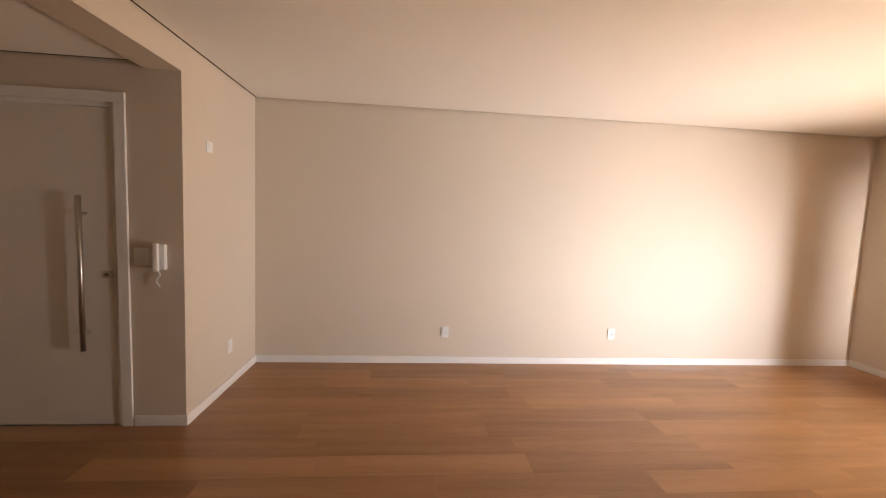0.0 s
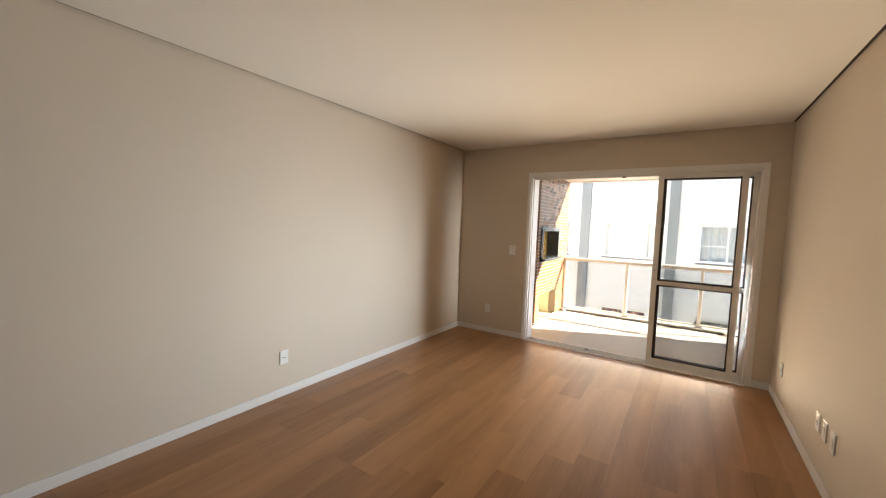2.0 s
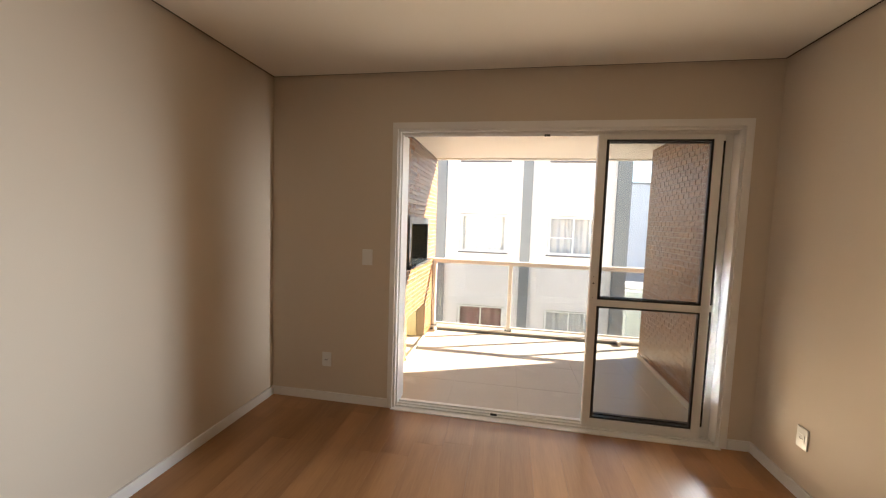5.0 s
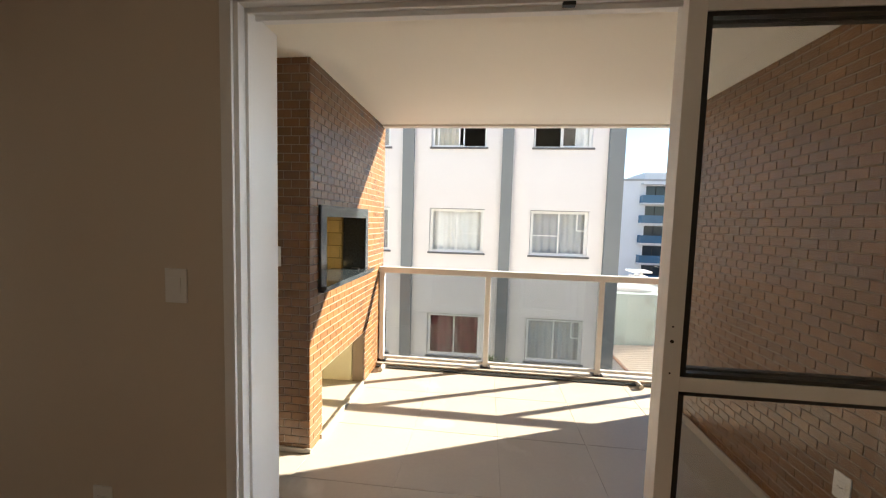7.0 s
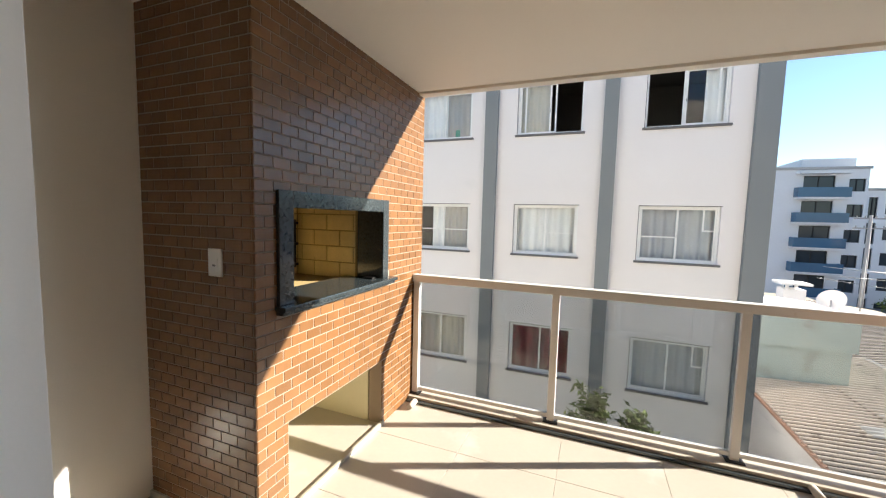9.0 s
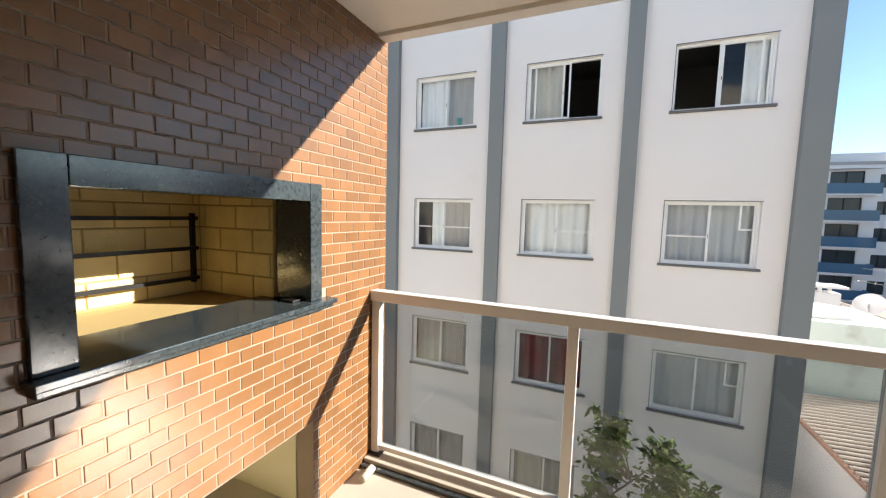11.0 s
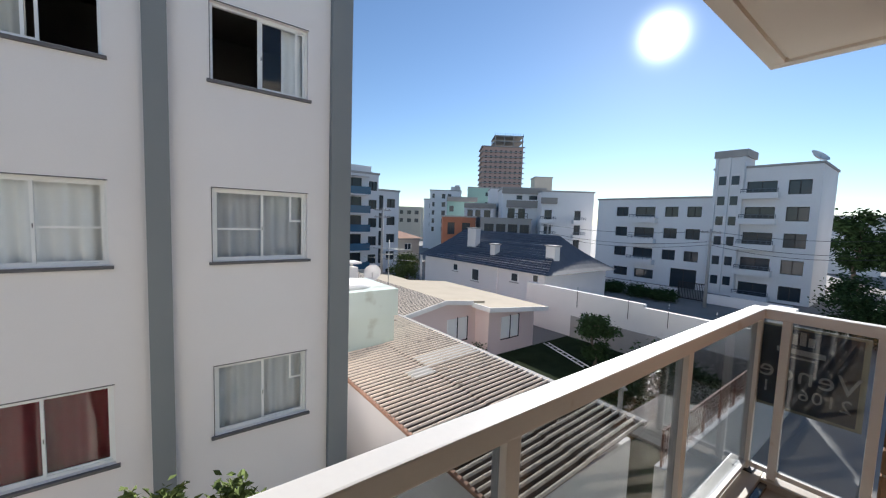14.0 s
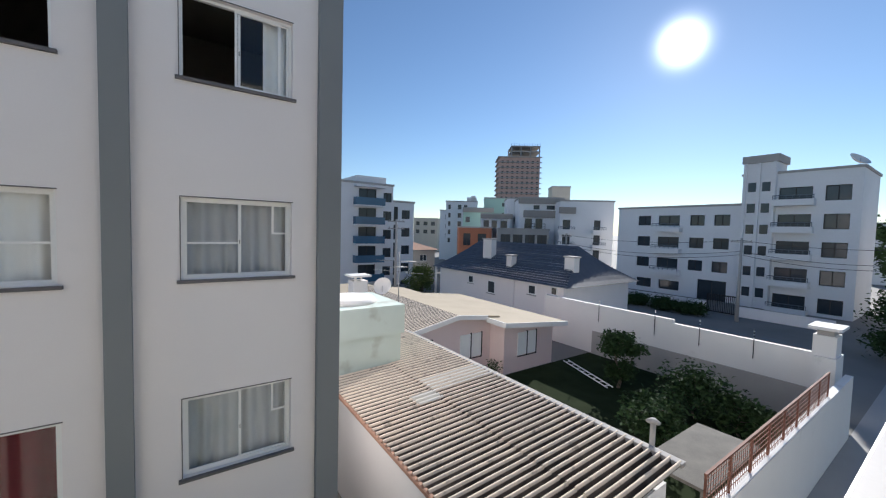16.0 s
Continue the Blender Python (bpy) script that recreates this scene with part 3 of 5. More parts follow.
for y in (2.40, 2.045):
    part("post", boxes((RX - 0.024, RX + 0.024, y - 0.02, y + 0.02, -0.012, 0.916), bevel=0.003), RAIL_WHITE, rail)
xs = (GX + 0.03, 1.96, 3.055, 4.13, RX)
for a, b in zip(xs, xs[1:]):
    part("bottom_rail", boxes((a + 0.026, b - 0.026, RY - 0.016, RY + 0.016, 0.012, 0.040), bevel=0.002), RAIL_WHITE, rail)
    g = part("glass_panel", boxes((a + 0.028, b - 0.028, RY - 0.004, RY + 0.004, 0.036, 0.918)), RAIL_GLASS, rail)
    g.visible_shadow = False
for a, b in ((2.045, 2.40), (2.40, RY)):
    part("bottom_rail", boxes((RX - 0.016, RX + 0.016, a + 0.022, b - 0.022, 0.012, 0.040), bevel=0.002), RAIL_WHITE, rail)
    g = part("glass_panel", boxes((RX - 0.004, RX + 0.004, a + 0.022, b - 0.022, 0.036, 0.918)), RAIL_GLASS, rail)
    g.visible_shadow = False
for x, y in ((0.93, 2.33), (3.4, 2.36)):
    ob = single("drain_pipe", rods(((x, y - 0.03, BF + 0.022), (x, y + 0.075, BF + 0.022), 0.022), seg=14), TILE_GROUT, "short beige drain spout at the kerb", "pipe")


def lettering(text, size, material, parent, m, name, label=""):
    cu = bpy.data.curves.new("words", "FONT")
    cu.body, cu.size, cu.extrude, cu.align_x = text, size, 0.001, "CENTER"
    tmp = new("words", cu)
    me = bpy.data.meshes.new_from_object(tmp.evaluated_get(bpy.context.evaluated_depsgraph_get()))
    bpy.data.objects.remove(tmp)
    bm = bmesh.new()
    bm.from_mesh(me)
    bmesh.ops.transform(bm, matrix=m, verts=bm.verts)
    return part(name, bm, material, parent, label)


SIGN_BLUE = surface("dark blue printed banner", (0.030, 0.065, 0.125), 0.5, var=0.15, scale=6.0, bump=0.0)
SIGN_GREY = surface("pale grey print", (0.88, 0.92, 0.94), 0.5, var=0.05, bump=0.0)
SIGN_EDGE = surface("cream banner edge", (0.52, 0.50, 0.38), 0.6, var=0.05, bump=0.0)
sign = thing("sale_sign", (RX + 0.03, 2.3, 0.64), "dark blue for-sale banner with cream edge on the railing", "sign")
part("banner", boxes((RX + 0.026, RX + 0.031, 2.085, 2.56, 0.40, 0.89)), SIGN_BLUE, sign)
part("edge", boxes((RX + 0.0225, RX + 0.0255, 2.085, 2.108, 0.40, 0.89), (RX + 0.0225, RX + 0.0255, 2.108, 2.56, 0.875, 0.89), (RX + 0.0225, RX + 0.0255, 2.108, 2.56, 0.40, 0.415)), SIGN_EDGE, sign)
face = Matrix(((0, 0, 1, RX + 0.0235), (1, 0, 0, 0), (0, 1, 0, 0), (0, 0, 0, 1)))
for word, size, z, pitch in (("Vende", 0.15, 0.575, 0.082), ("2106 11", 0.095, 0.485, 0.054)):
    for k, c in enumerate(word):
        if c != " ":
            lettering(c, size, SIGN_GREY, sign, Matrix.Translation((0, 2.31 + (k - (len(word) - 1) / 2) * pitch, z)) @ face, "letter")
for y, z0, z1 in ((2.30, 0.79, 0.84), (2.335, 0.79, 0.865), (2.37, 0.79, 0.85)):
    part("logo_bar", boxes((RX + 0.0225, RX + 0.0245, y - 0.013, y + 0.013, z0, z1)), SIGN_GREY, sign, "pale logo shape")
part("logo_bar", boxes((RX + 0.0225, RX + 0.0245, 2.24, 2.44, 0.735, 0.765)), SIGN_GREY, sign, "pale logo shape")
part("logo_bar", boxes((RX + 0.0225, RX + 0.0245, 2.28, 2.40, 0.710, 0.720)), SIGN_GREY, sign, "pale logo shape")

# ---- the neighbouring apartment building ----
FY = 8.72
COLS = ((-4.74, -3.33), (-2.12, -0.685), (0.43, 1.86), (3.07, 4.515))
TOPS = (4.545, 1.785, -1.05, -3.80)
WH = 1.15
GROUND = -6.2
neighbour = thing("apartment_building", (0, FY, GROUND), "white apartment building with grey pilasters and sliding windows", "building")
bm = bmesh.new()
pierced(bm, -13.0, 5.25, GROUND, 9.6, [(a, b, t - WH, t) for a, b in COLS for t in TOPS], lambda u, v, d: (u, FY + d, v), 0.16)
part("wall", bm, FACADE_WHITE, neighbour)
part("wall", boxes((-13.0, 5.25, FY + 9.0, FY + 9.2, GROUND, 9.6)), FACADE_WHITE, neighbour)
part("wall", boxes((5.05, 5.25, FY + 0.161, FY + 9.0, GROUND, 9.6)), FACADE_WHITE, neighbour)
part("wall", boxes((-13.0, -12.8, FY + 0.161, FY + 9.0, GROUND, 9.6)), FACADE_WHITE, neighbour)
part("roof", boxes((-13.2, 5.45, FY - 0.2, FY + 9.4, 9.601, 9.8)), FACADE_GREY, neighbour)
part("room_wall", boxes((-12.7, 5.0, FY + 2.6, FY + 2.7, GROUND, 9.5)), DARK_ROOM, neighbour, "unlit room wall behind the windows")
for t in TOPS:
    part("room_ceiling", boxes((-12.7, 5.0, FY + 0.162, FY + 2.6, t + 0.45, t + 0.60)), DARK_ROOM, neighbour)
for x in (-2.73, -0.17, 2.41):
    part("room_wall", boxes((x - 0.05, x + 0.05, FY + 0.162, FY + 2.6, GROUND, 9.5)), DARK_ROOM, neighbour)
for x, w in ((-5.42, 0.34), (-2.73, 0.36), (-0.175, 0.30), (2.41, 0.28), (5.085, 0.37)):
    part("pilaster", boxes((x - w / 2, x + w / 2, FY - 0.13, FY - 0.001, GROUND, 9.6), bevel=0.006), FACADE_GREY, neighbour, "grey painted pilaster")

CURTAIN = {"w": CURTAIN_WHITE, "g": CURTAIN_GREY, "k": CURTAIN_DARK, "r": CURTAIN_RED, "c": CURTAIN_CREAM, "h": CURTAIN_WHITE, "p": CURTAIN_PALE}
STATES = {
    (0, 0): "wd", (0, 1): "wg", (0, 2): "co", (0, 3): "oh",
    (1, 0): "pp", (1, 1): "hg", (1, 2): "ww", (1, 3): "pp",
    (2, 0): "kk", (2, 1): "gg", (2, 2): "rr", (2, 3): "pp",
    (3, 0): "gg", (3, 1): "gg", (3, 2): "cg", (3, 3): "gg"}
# Sashes whose pane shows the sunlit railing's reflection, modelled as a white strip.
REFLECTIONS = {(1, 1): (0, 1), (1, 2): (1,), (1, 3): (0,)}


def drape(x0, x1, y, z0, z1, seed):
    """A hanging curtain with folds of uneven depth."""
    rng = random.Random(seed)
    bm, n = bmesh.new(), max(14, int((x1 - x0) / 0.018))
    p1, p2 = rng.uniform(0, 6), rng.uniform(0, 6)
    rows = []
    for z, k in ((z1, 0.5), ((z0 + z1) / 2, 0.9), (z0, 1.15)):
        rows.append([bm.verts.new((x0 + (x1 - x0) * i / n, y + k * (0.034 * math.sin(i * 0.52 + p1 + 0.9 * math.sin(i * 0.11 + p2)) + 0.020 * math.sin(i * 0.19 + p2)), z)) for i in range(n + 1)])
    for a, b in zip(rows, rows[1:]):
        for i in range(n):
            bm.faces.new([a[i], a[i + 1], b[i + 1], b[i]]).smooth = True
    return bm


def neighbour_window(a, b, top, state, seed, reflections=(), vent=False):
    z0, z1 = top - WH, top
    y = FY + 0.075
    m = (a + b) / 2
    win = part("window", boxes((a, a + 0.04, y, y + 0.06, z0, z1), (b - 0.04, b, y, y + 0.06, z0, z1), (a + 0.04, b - 0.04, y + 0.0005, y + 0.0595, z0, z0 + 0.04), (a + 0.04, b - 0.04, y + 0.0005, y + 0.0595, z1 - 0.04, z1), bevel=0.003), ALU_WHITE, neighbour)
    part("window_sill", boxes((a - 0.05, b + 0.05, FY - 0.055, FY + 0.10, z0 - 0.045, z0 - 0.001), bevel=0.004), SILL_GREY, win, "grey stone window sill")
    part("head_joint", boxes((a - 0.012, b + 0.012, FY - 0.008, FY + 0.02, z1 + 0.001, z1 + 0.014), (a - 0.012, a - 0.001, FY - 0.008, FY + 0.02, z0, z1)), SILL_GREY, win)
    for k, s in enumerate(state):
        u0, u1 = (a + 0.035, m + 0.018) if k == 0 else (m - 0.018, b - 0.035)
        if s == "o":
            u0, u1 = (m - 0.06, b - 0.16) if k == 0 else (a + 0.15, m + 0.14)
        ys = y + (0.012 if k == 0 else 0.036)
        if s == "o":
            ys = y + (0.012 if k == 0 else 0.012)
            part("sash", boxes((u0, u0 + 0.035, ys - 0.009, ys + 0.009, z0 + 0.03, z1 - 0.03), (u1 - 0.035, u1, ys - 0.009, ys + 0.009, z0 + 0.03, z1 - 0.03), (u0 + 0.0349, u1 - 0.0349, ys - 0.0085, ys + 0.0085, z0 + 0.03, z0 + 0.065), (u0 + 0.0349, u1 - 0.0349, ys - 0.0085, ys + 0.0085, z1 - 0.065, z1 - 0.03)), ALU_WHITE, win)
            continue
        part("sash", boxes((u0, u0 + 0.035, ys - 0.010, ys + 0.010, z0 + 0.03, z1 - 0.03), (u1 - 0.035, u1, ys - 0.010, ys + 0.010, z0 + 0.03, z1 - 0.03), (u0 + 0.035, u1 - 0.035, ys - 0.0095, ys + 0.0095, z0 + 0.03, z0 + 0.065), (u0 + 0.035, u1 - 0.035, ys - 0.0095, ys + 0.0095, z1 - 0.065, z1 - 0.03)), ALU_WHITE, win)
        g = part("pane", boxes((u0 + 0.03, u1 - 0.03, ys - 0.002, ys + 0.002, z0 + 0.06, z1 - 0.06)), PANE, win)
        g.visible_shadow = False
        if s in CURTAIN:
            left = u0 + (0.02 if s != "h" else 0.5 * (u1 - u0))
            part("curtain", drape(left, u1 - 0.005, FY + 0.205 + 0.02 * k, z0 - 0.02, z1 + 0.02, seed * 7 + k), CURTAIN[s], win, CURTAIN[s].name)
        # White strip drawn in place of the railing's reflection.
        if k in reflections:
            part("rail_reflection", boxes((u0 + 0.036, u1 - 0.036, ys - 0.008, ys + 0.008, z0 + 0.50, z0 + 0.525)), ALU_WHITE, win)
        if k == 1 and vent:
            v0, v1, vz = u0 + 0.66 * (u1 - u0), u1 - 0.036, z1 - 0.50
            part("vent_frame", boxes((v0, v0 + 0.028, ys - 0.014, ys + 0.008, vz, z1 - 0.066), (v0 + 0.028, v1, ys - 0.0135, ys + 0.0075, vz, vz + 0.028)), ALU_WHITE, win, "small white vent frame")
        part("latch", boxes((u1 - 0.022 if k == 0 else u0 + 0.012, u1 - 0.012 if k == 0 else u0 + 0.022, ys - 0.016, ys - 0.0101, z0 + 0.5, z0 + 0.56)), GASKET, win)


for i, t in enumerate(TOPS):
    for j, (a, b) in enumerate(COLS):
        neighbour_window(a, b, t, STATES[i, j], 4 * i + j + 1, REFLECTIONS.get((i, j), ()), j == 3 and i in (1, 2))

GREEN_CARD = surface("green card", (0.04, 0.30, 0.20), 0.6, var=0.1, bump=0.0)
part("card", boxes((-1.17, -0.99, FY + 0.19, FY + 0.195, TOPS[0] - WH + 0.03, TOPS[0] - WH + 0.25)), GREEN_CARD, neighbour, "small green card behind the pane")

# ---- ground and yards ----
ASPHALT = surface("worn asphalt and paving", (0.20, 0.19, 0.175), 0.9, var=0.25, scale=0.3, fine=30.0, bump=0.3)
# Lawn green lowered to near black to carry the garden's shade.
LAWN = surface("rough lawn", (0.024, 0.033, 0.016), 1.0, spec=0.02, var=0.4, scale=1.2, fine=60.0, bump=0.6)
STUCCO_WHITE = surface("white stucco", (0.74, 0.71, 0.68), 0.85, var=0.05, scale=0.7, fine=60.0, bump=0.2, stain=((0.50, 0.47, 0.43), 0.66, 0.9))
STUCCO_MINT = surface("faded mint stucco", (0.50, 0.57, 0.52), 0.85, var=0.08, scale=1.0, fine=60.0, bump=0.2, stain=((0.34, 0.35, 0.30), 0.58, 1.3))
STUCCO_PINK = surface("pale pink stucco", (0.70, 0.56, 0.53), 0.85, var=0.04, scale=0.8, fine=60.0, bump=0.15)
STUCCO_BEIGE = surface("beige stucco", (0.50, 0.45, 0.38), 0.85, var=0.06, scale=0.6, fine=50.0, bump=0.15)
FAR_WHITE = surface("far white render", (0.74, 0.73, 0.73), 0.85, var=0.06, scale=0.25, fine=5.0, bump=0.0)
FAR_RAIL = surface("dark blue-grey balcony rail", (0.06, 0.085, 0.115), 0.4, var=0.1, bump=0.0)
FAR_BLUE_GLASS = surface("blue tinted balcony glass", (0.05, 0.12, 0.20), 0.12, var=0.2, scale=0.5, bump=0.0)
FAR_GREEN = surface("far mint render", (0.36, 0.52, 0.45), 0.85, var=0.06, scale=0.25, fine=5.0, bump=0.0)
# Brick colour paled towards pink-grey to stand in for distance haze.
FAR_BRICK = surface("hollow brick paled for haze", (0.56, 0.38, 0.32), 0.9, var=0.12, scale=0.4, fine=6.0, bump=0.0)
CONCRETE = surface("bare concrete", (0.36, 0.34, 0.32), 0.9, var=0.12, scale=0.6, fine=30.0, bump=0.2)
FIBRE_CEMENT = surface("weathered fibre-cement sheet", (0.70, 0.59, 0.47), 0.9, var=0.18, scale=1.4, fine=30.0, bump=0.4, stain=((0.17, 0.13, 0.10), 0.60, 3.4), rand=0.2)


def valley_shade_dirt(m, y0, pitch):
    """Shade of the waves painted dark into the valleys of a corrugated sheet, along with lichen and dirt."""
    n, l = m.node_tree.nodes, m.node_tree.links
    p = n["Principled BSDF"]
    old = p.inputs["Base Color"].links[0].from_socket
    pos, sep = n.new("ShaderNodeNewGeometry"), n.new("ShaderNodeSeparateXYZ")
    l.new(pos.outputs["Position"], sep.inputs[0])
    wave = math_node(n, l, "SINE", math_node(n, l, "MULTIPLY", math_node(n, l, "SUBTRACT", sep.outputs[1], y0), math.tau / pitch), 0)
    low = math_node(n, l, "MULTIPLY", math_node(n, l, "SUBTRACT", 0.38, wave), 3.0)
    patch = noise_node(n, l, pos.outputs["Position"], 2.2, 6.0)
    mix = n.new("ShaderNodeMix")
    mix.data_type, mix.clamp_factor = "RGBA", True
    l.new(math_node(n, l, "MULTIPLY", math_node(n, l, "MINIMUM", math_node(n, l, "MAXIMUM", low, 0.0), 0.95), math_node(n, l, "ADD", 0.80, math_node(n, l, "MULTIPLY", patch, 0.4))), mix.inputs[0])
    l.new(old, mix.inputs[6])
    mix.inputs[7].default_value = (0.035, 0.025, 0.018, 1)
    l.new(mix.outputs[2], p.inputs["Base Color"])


valley_shade_dirt(FIBRE_CEMENT, 5.42, 0.178)
FIBRE_NEW = surface("newer pale fibre-cement sheet", (0.66, 0.63, 0.57), 0.9, var=0.1, scale=1.4, fine=30.0, bump=0.3)
CREAM_SHEET = surface("cream roof sheet", (0.44, 0.375, 0.285), 0.9, spec=0.1, var=0.12, scale=0.7, fine=30.0, bump=0.1, stain=((0.42, 0.36, 0.28), 0.62, 0.8))
SLATE_TILE = surface("dark blue-grey roof tile", (0.085, 0.093, 0.115), 0.6, var=0.25, scale=2.0, fine=30.0, bump=0.3, rand=0.3, spec=0.3)
TERRACOTTA = surface("terracotta edging", (0.31, 0.17, 0.11), 0.85, var=0.35, scale=3.0, fine=30.0, bump=0.3)
RUST = surface("rust-brown mesh fence", (0.17, 0.070, 0.045), 0.8, var=0.3, scale=3.0, bump=0.2)
BARK = surface("grey-brown bark", (0.13, 0.10, 0.075), 0.9, var=0.3, scale=9.0, fine=60.0, bump=0.8)
LEAF = leaf_material("mid green leaf", (0.110, 0.140, 0.045))
LEAF_DARK = leaf_material("dark green leaf", (0.036, 0.062, 0.024))

bm = bmesh.new()
ring = [bm.verts.new((4000 * math.cos(k * math.tau / 32), 4000 * math.sin(k * math.tau / 32), GROUND)) for k in range(32)]
bm.faces.new(ring)
structure("ground", bm, ASPHALT, "grey asphalt and paved ground", "ground")
structure("lawn", boxes((10.9, 24.4, 5.5, 16.5, GROUND, GROUND + 0.03)), LAWN, "back garden lawn with shade in its dark colour", "grass")


def facade(name, label, origin, along, width, z1, depth, wall, openings, group="", balconies=(), category="building", extra_roof=0.25, pane=None, glazed=False):
    """A block whose front runs from origin along a direction; openings are (u0, u1, z0, z1), each with its own recessed pane."""
    ob = thing(name, (*origin, GROUND), label, category, group)
    o, a = Vector((*origin, 0)), Vector((*along, 0)).normalized()
    inward = Vector((-a.y, a.x, 0))

    def put(u, v, d):
        return o + a * u + inward * d + Vector((0, 0, v))

    def solid(bm, u0, u1, d0, d1, z0, z1):
        vs = [bm.verts.new(put(u, z, d)) for u in (u0, u1) for d in (d0, d1) for z in (z0, z1)]
        for q in ((0, 1, 3, 2), (4, 6, 7, 5), (0, 4, 5, 1), (2, 3, 7, 6), (0, 2, 6, 4), (1, 5, 7, 3)):
            bm.faces.new([vs[i] for i in q])

    bm = bmesh.new()
    pierced(bm, 0, width, GROUND, z1, [h for h in openings], put, 0.3)
    solid(bm, 0, width, 0.301, depth, GROUND, z1)
    part("wall", bm, wall, ob)
    bm = bmesh.new()
    solid(bm, -0.12, width + 0.12, -0.12, depth + 0.12, z1 + 0.001, z1 + extra_roof)
    part("roof", bm, CONCRETE if extra_roof < 0.5 else wall, ob)
    for u0, u1, c, d in openings:
        bm = bmesh.new()
        t = 0.07
        for q in ((u0, u0 + t, c, d), (u1 - t, u1, c, d), ((u0 + u1) / 2 - t / 2, (u0 + u1) / 2 + t / 2, c, d), (u0 + t, u1 - t, c, c + t), (u0 + t, u1 - t, d - t, d)):
            solid(bm, q[0], q[1], 0.14, 0.20, q[2], q[3])
        w = part("window", bm, GASKET if pane is None else pane, ob)
        bm = bmesh.new()
        solid(bm, u0, u1, 0.201, 0.24, c, d)
        part("pane", bm, FAR_GLASS, w)
    for u0, u1, z in balconies:
        bm = bmesh.new()
        solid(bm, u0, u1, -1.0, -0.001, z - 0.15, z)
        bal = part("balcony", bm, wall, ob)
        bm = bmesh.new()
        if glazed:
            solid(bm, u0, u1, -1.0, -0.95, z + 0.03, z + 0.95)
            solid(bm, u0, u0 + 0.05, -0.949, -0.01, z + 0.03, z + 0.95)
            solid(bm, u1 - 0.05, u1, -0.949, -0.01, z + 0.03, z + 0.95)
            part("glass_balustrade", bm, FAR_BLUE_GLASS, bal, "blue glass balustrade")
            continue
        solid(bm, u0, u1, -1.0, -0.88, z, z + 0.5)
        solid(bm, u0, u0 + 0.12, -0.879, -0.01, z, z + 0.5)
        solid(bm, u1 - 0.12, u1, -0.879, -0.01, z, z + 0.5)
        part("parapet", bm, wall, bal)
        bm = bmesh.new()
        solid(bm, u0, u1, -0.97, -0.92, z + 0.86, z + 0.94)
        solid(bm, u0, u1, -0.96, -0.93, z + 0.66, z + 0.70)
        for k in range(7):
            u = u0 + (u1 - u0 - 0.05) * k / 6
            solid(bm, u, u + 0.05, -0.965, -0.925, z + 0.5, z + 0.86)
        part("handrail", bm, FAR_RAIL, bal, "dark metal handrail")
    return ob, put, solid


def grid(cols, tops, h):
    return [(a, b, t - h, t) for t in tops for a, b in cols]


# Five-storey block across the street.
FLOORS = [7.0 - 2.8 * k for k in range(5)]
ob, put, solid = facade("apartment_block", "pale five-storey apartment block with dark windows and balconies", (55.0, 18.3), (0, -1), 9.2, 8.3, 9.0, FAR_WHITE,
    grid(((3.2, 5.8), (6.7, 8.5)), [f - 0.2 for f in FLOORS], 1.5), balconies=[(2.9, 6.1, f - 2.0) for f in FLOORS])
bm = bmesh.new()
solid(bm, 0.2, 3.0, -0.35, 3.0, GROUND, 9.6)
part("stair_tower", bm, FAR_WHITE, ob)
bm = bmesh.new()
solid(bm, 0.0, 3.2, -0.55, 3.2, 9.6, 10.4)
part("tower_cap", bm, CONCRETE, ob)
for u in (0.2, 1.42, 2.72):
    bm = bmesh.new()
    solid(bm, u, u + 0.26, -0.62, -0.351, GROUND, 9.59)
    part("tower_rib", bm, FAR_WHITE, ob)
for k in range(6):
    for u in (0.62, 1.84):
        bm = bmesh.new()
        solid(bm, u, u + 0.7, -0.40, -0.351, -5.0 + 2.3 * k, -4.0 + 2.3 * k)
        part("pane", bm, FAR_GLASS, ob)
LOW = [4.1 - 2.8 * k for k in range(4)]
facade("apartment_block", "pale four-storey wing with dark windows and balconies", (55.4, 33.0), (0, -1), 14.6, 5.1, 9.0, FAR_WHITE,
    grid(((2.9, 4.6), (5.6, 8.2), (9.4, 11.0), (12.0, 13.6)), LOW[:3], 1.3) + [(3.0, 5.0, -5.6, -4.4), (6.0, 8.5, -5.6, -4.4), (10.6, 13.6, -6.2, -3.8)], balconies=[(5.2, 8.6, f - 2.0) for f in LOW[:3]])
# Five-storey block with dark balconies at the end of the street.
FL = [6.4 - 2.42 * k for k in range(5)]
ob, put, solid = facade("apartment_block", "white apartment block with dark balcony railings", (15.0, 47.4), (1, 0), 11.0, 7.0, 10.0, FAR_WHITE,
    grid(((6.2, 8.6),), FL, 2.0) + grid(((9.6, 10.8),), [f - 0.3 for f in FL], 1.2), balconies=[(5.5, 9.4, f - 2.1) for f in FL], glazed=True)
bm = bmesh.new()
solid(bm, 6.4, 10.5, 1.2, 7.0, 7.251, 8.2)
part("penthouse", bm, FAR_WHITE, ob)
bm = bmesh.new()
solid(bm, 5.5, 9.4, -1.0, -0.13, 6.55, 6.75)
part("canopy", bm, FAR_WHITE, ob)
facade("apartment_block", "lower white wing with square dark windows", (26.1, 47.9), (1, 0), 3.4, 5.0, 10.0, FAR_WHITE,
    grid(((0.3, 0.95),), [f - 2.0 for f in FL[:5]], 2.0) + grid(((1.5, 2.8),), [f - 2.4 for f in FL[:5]], 1.2))
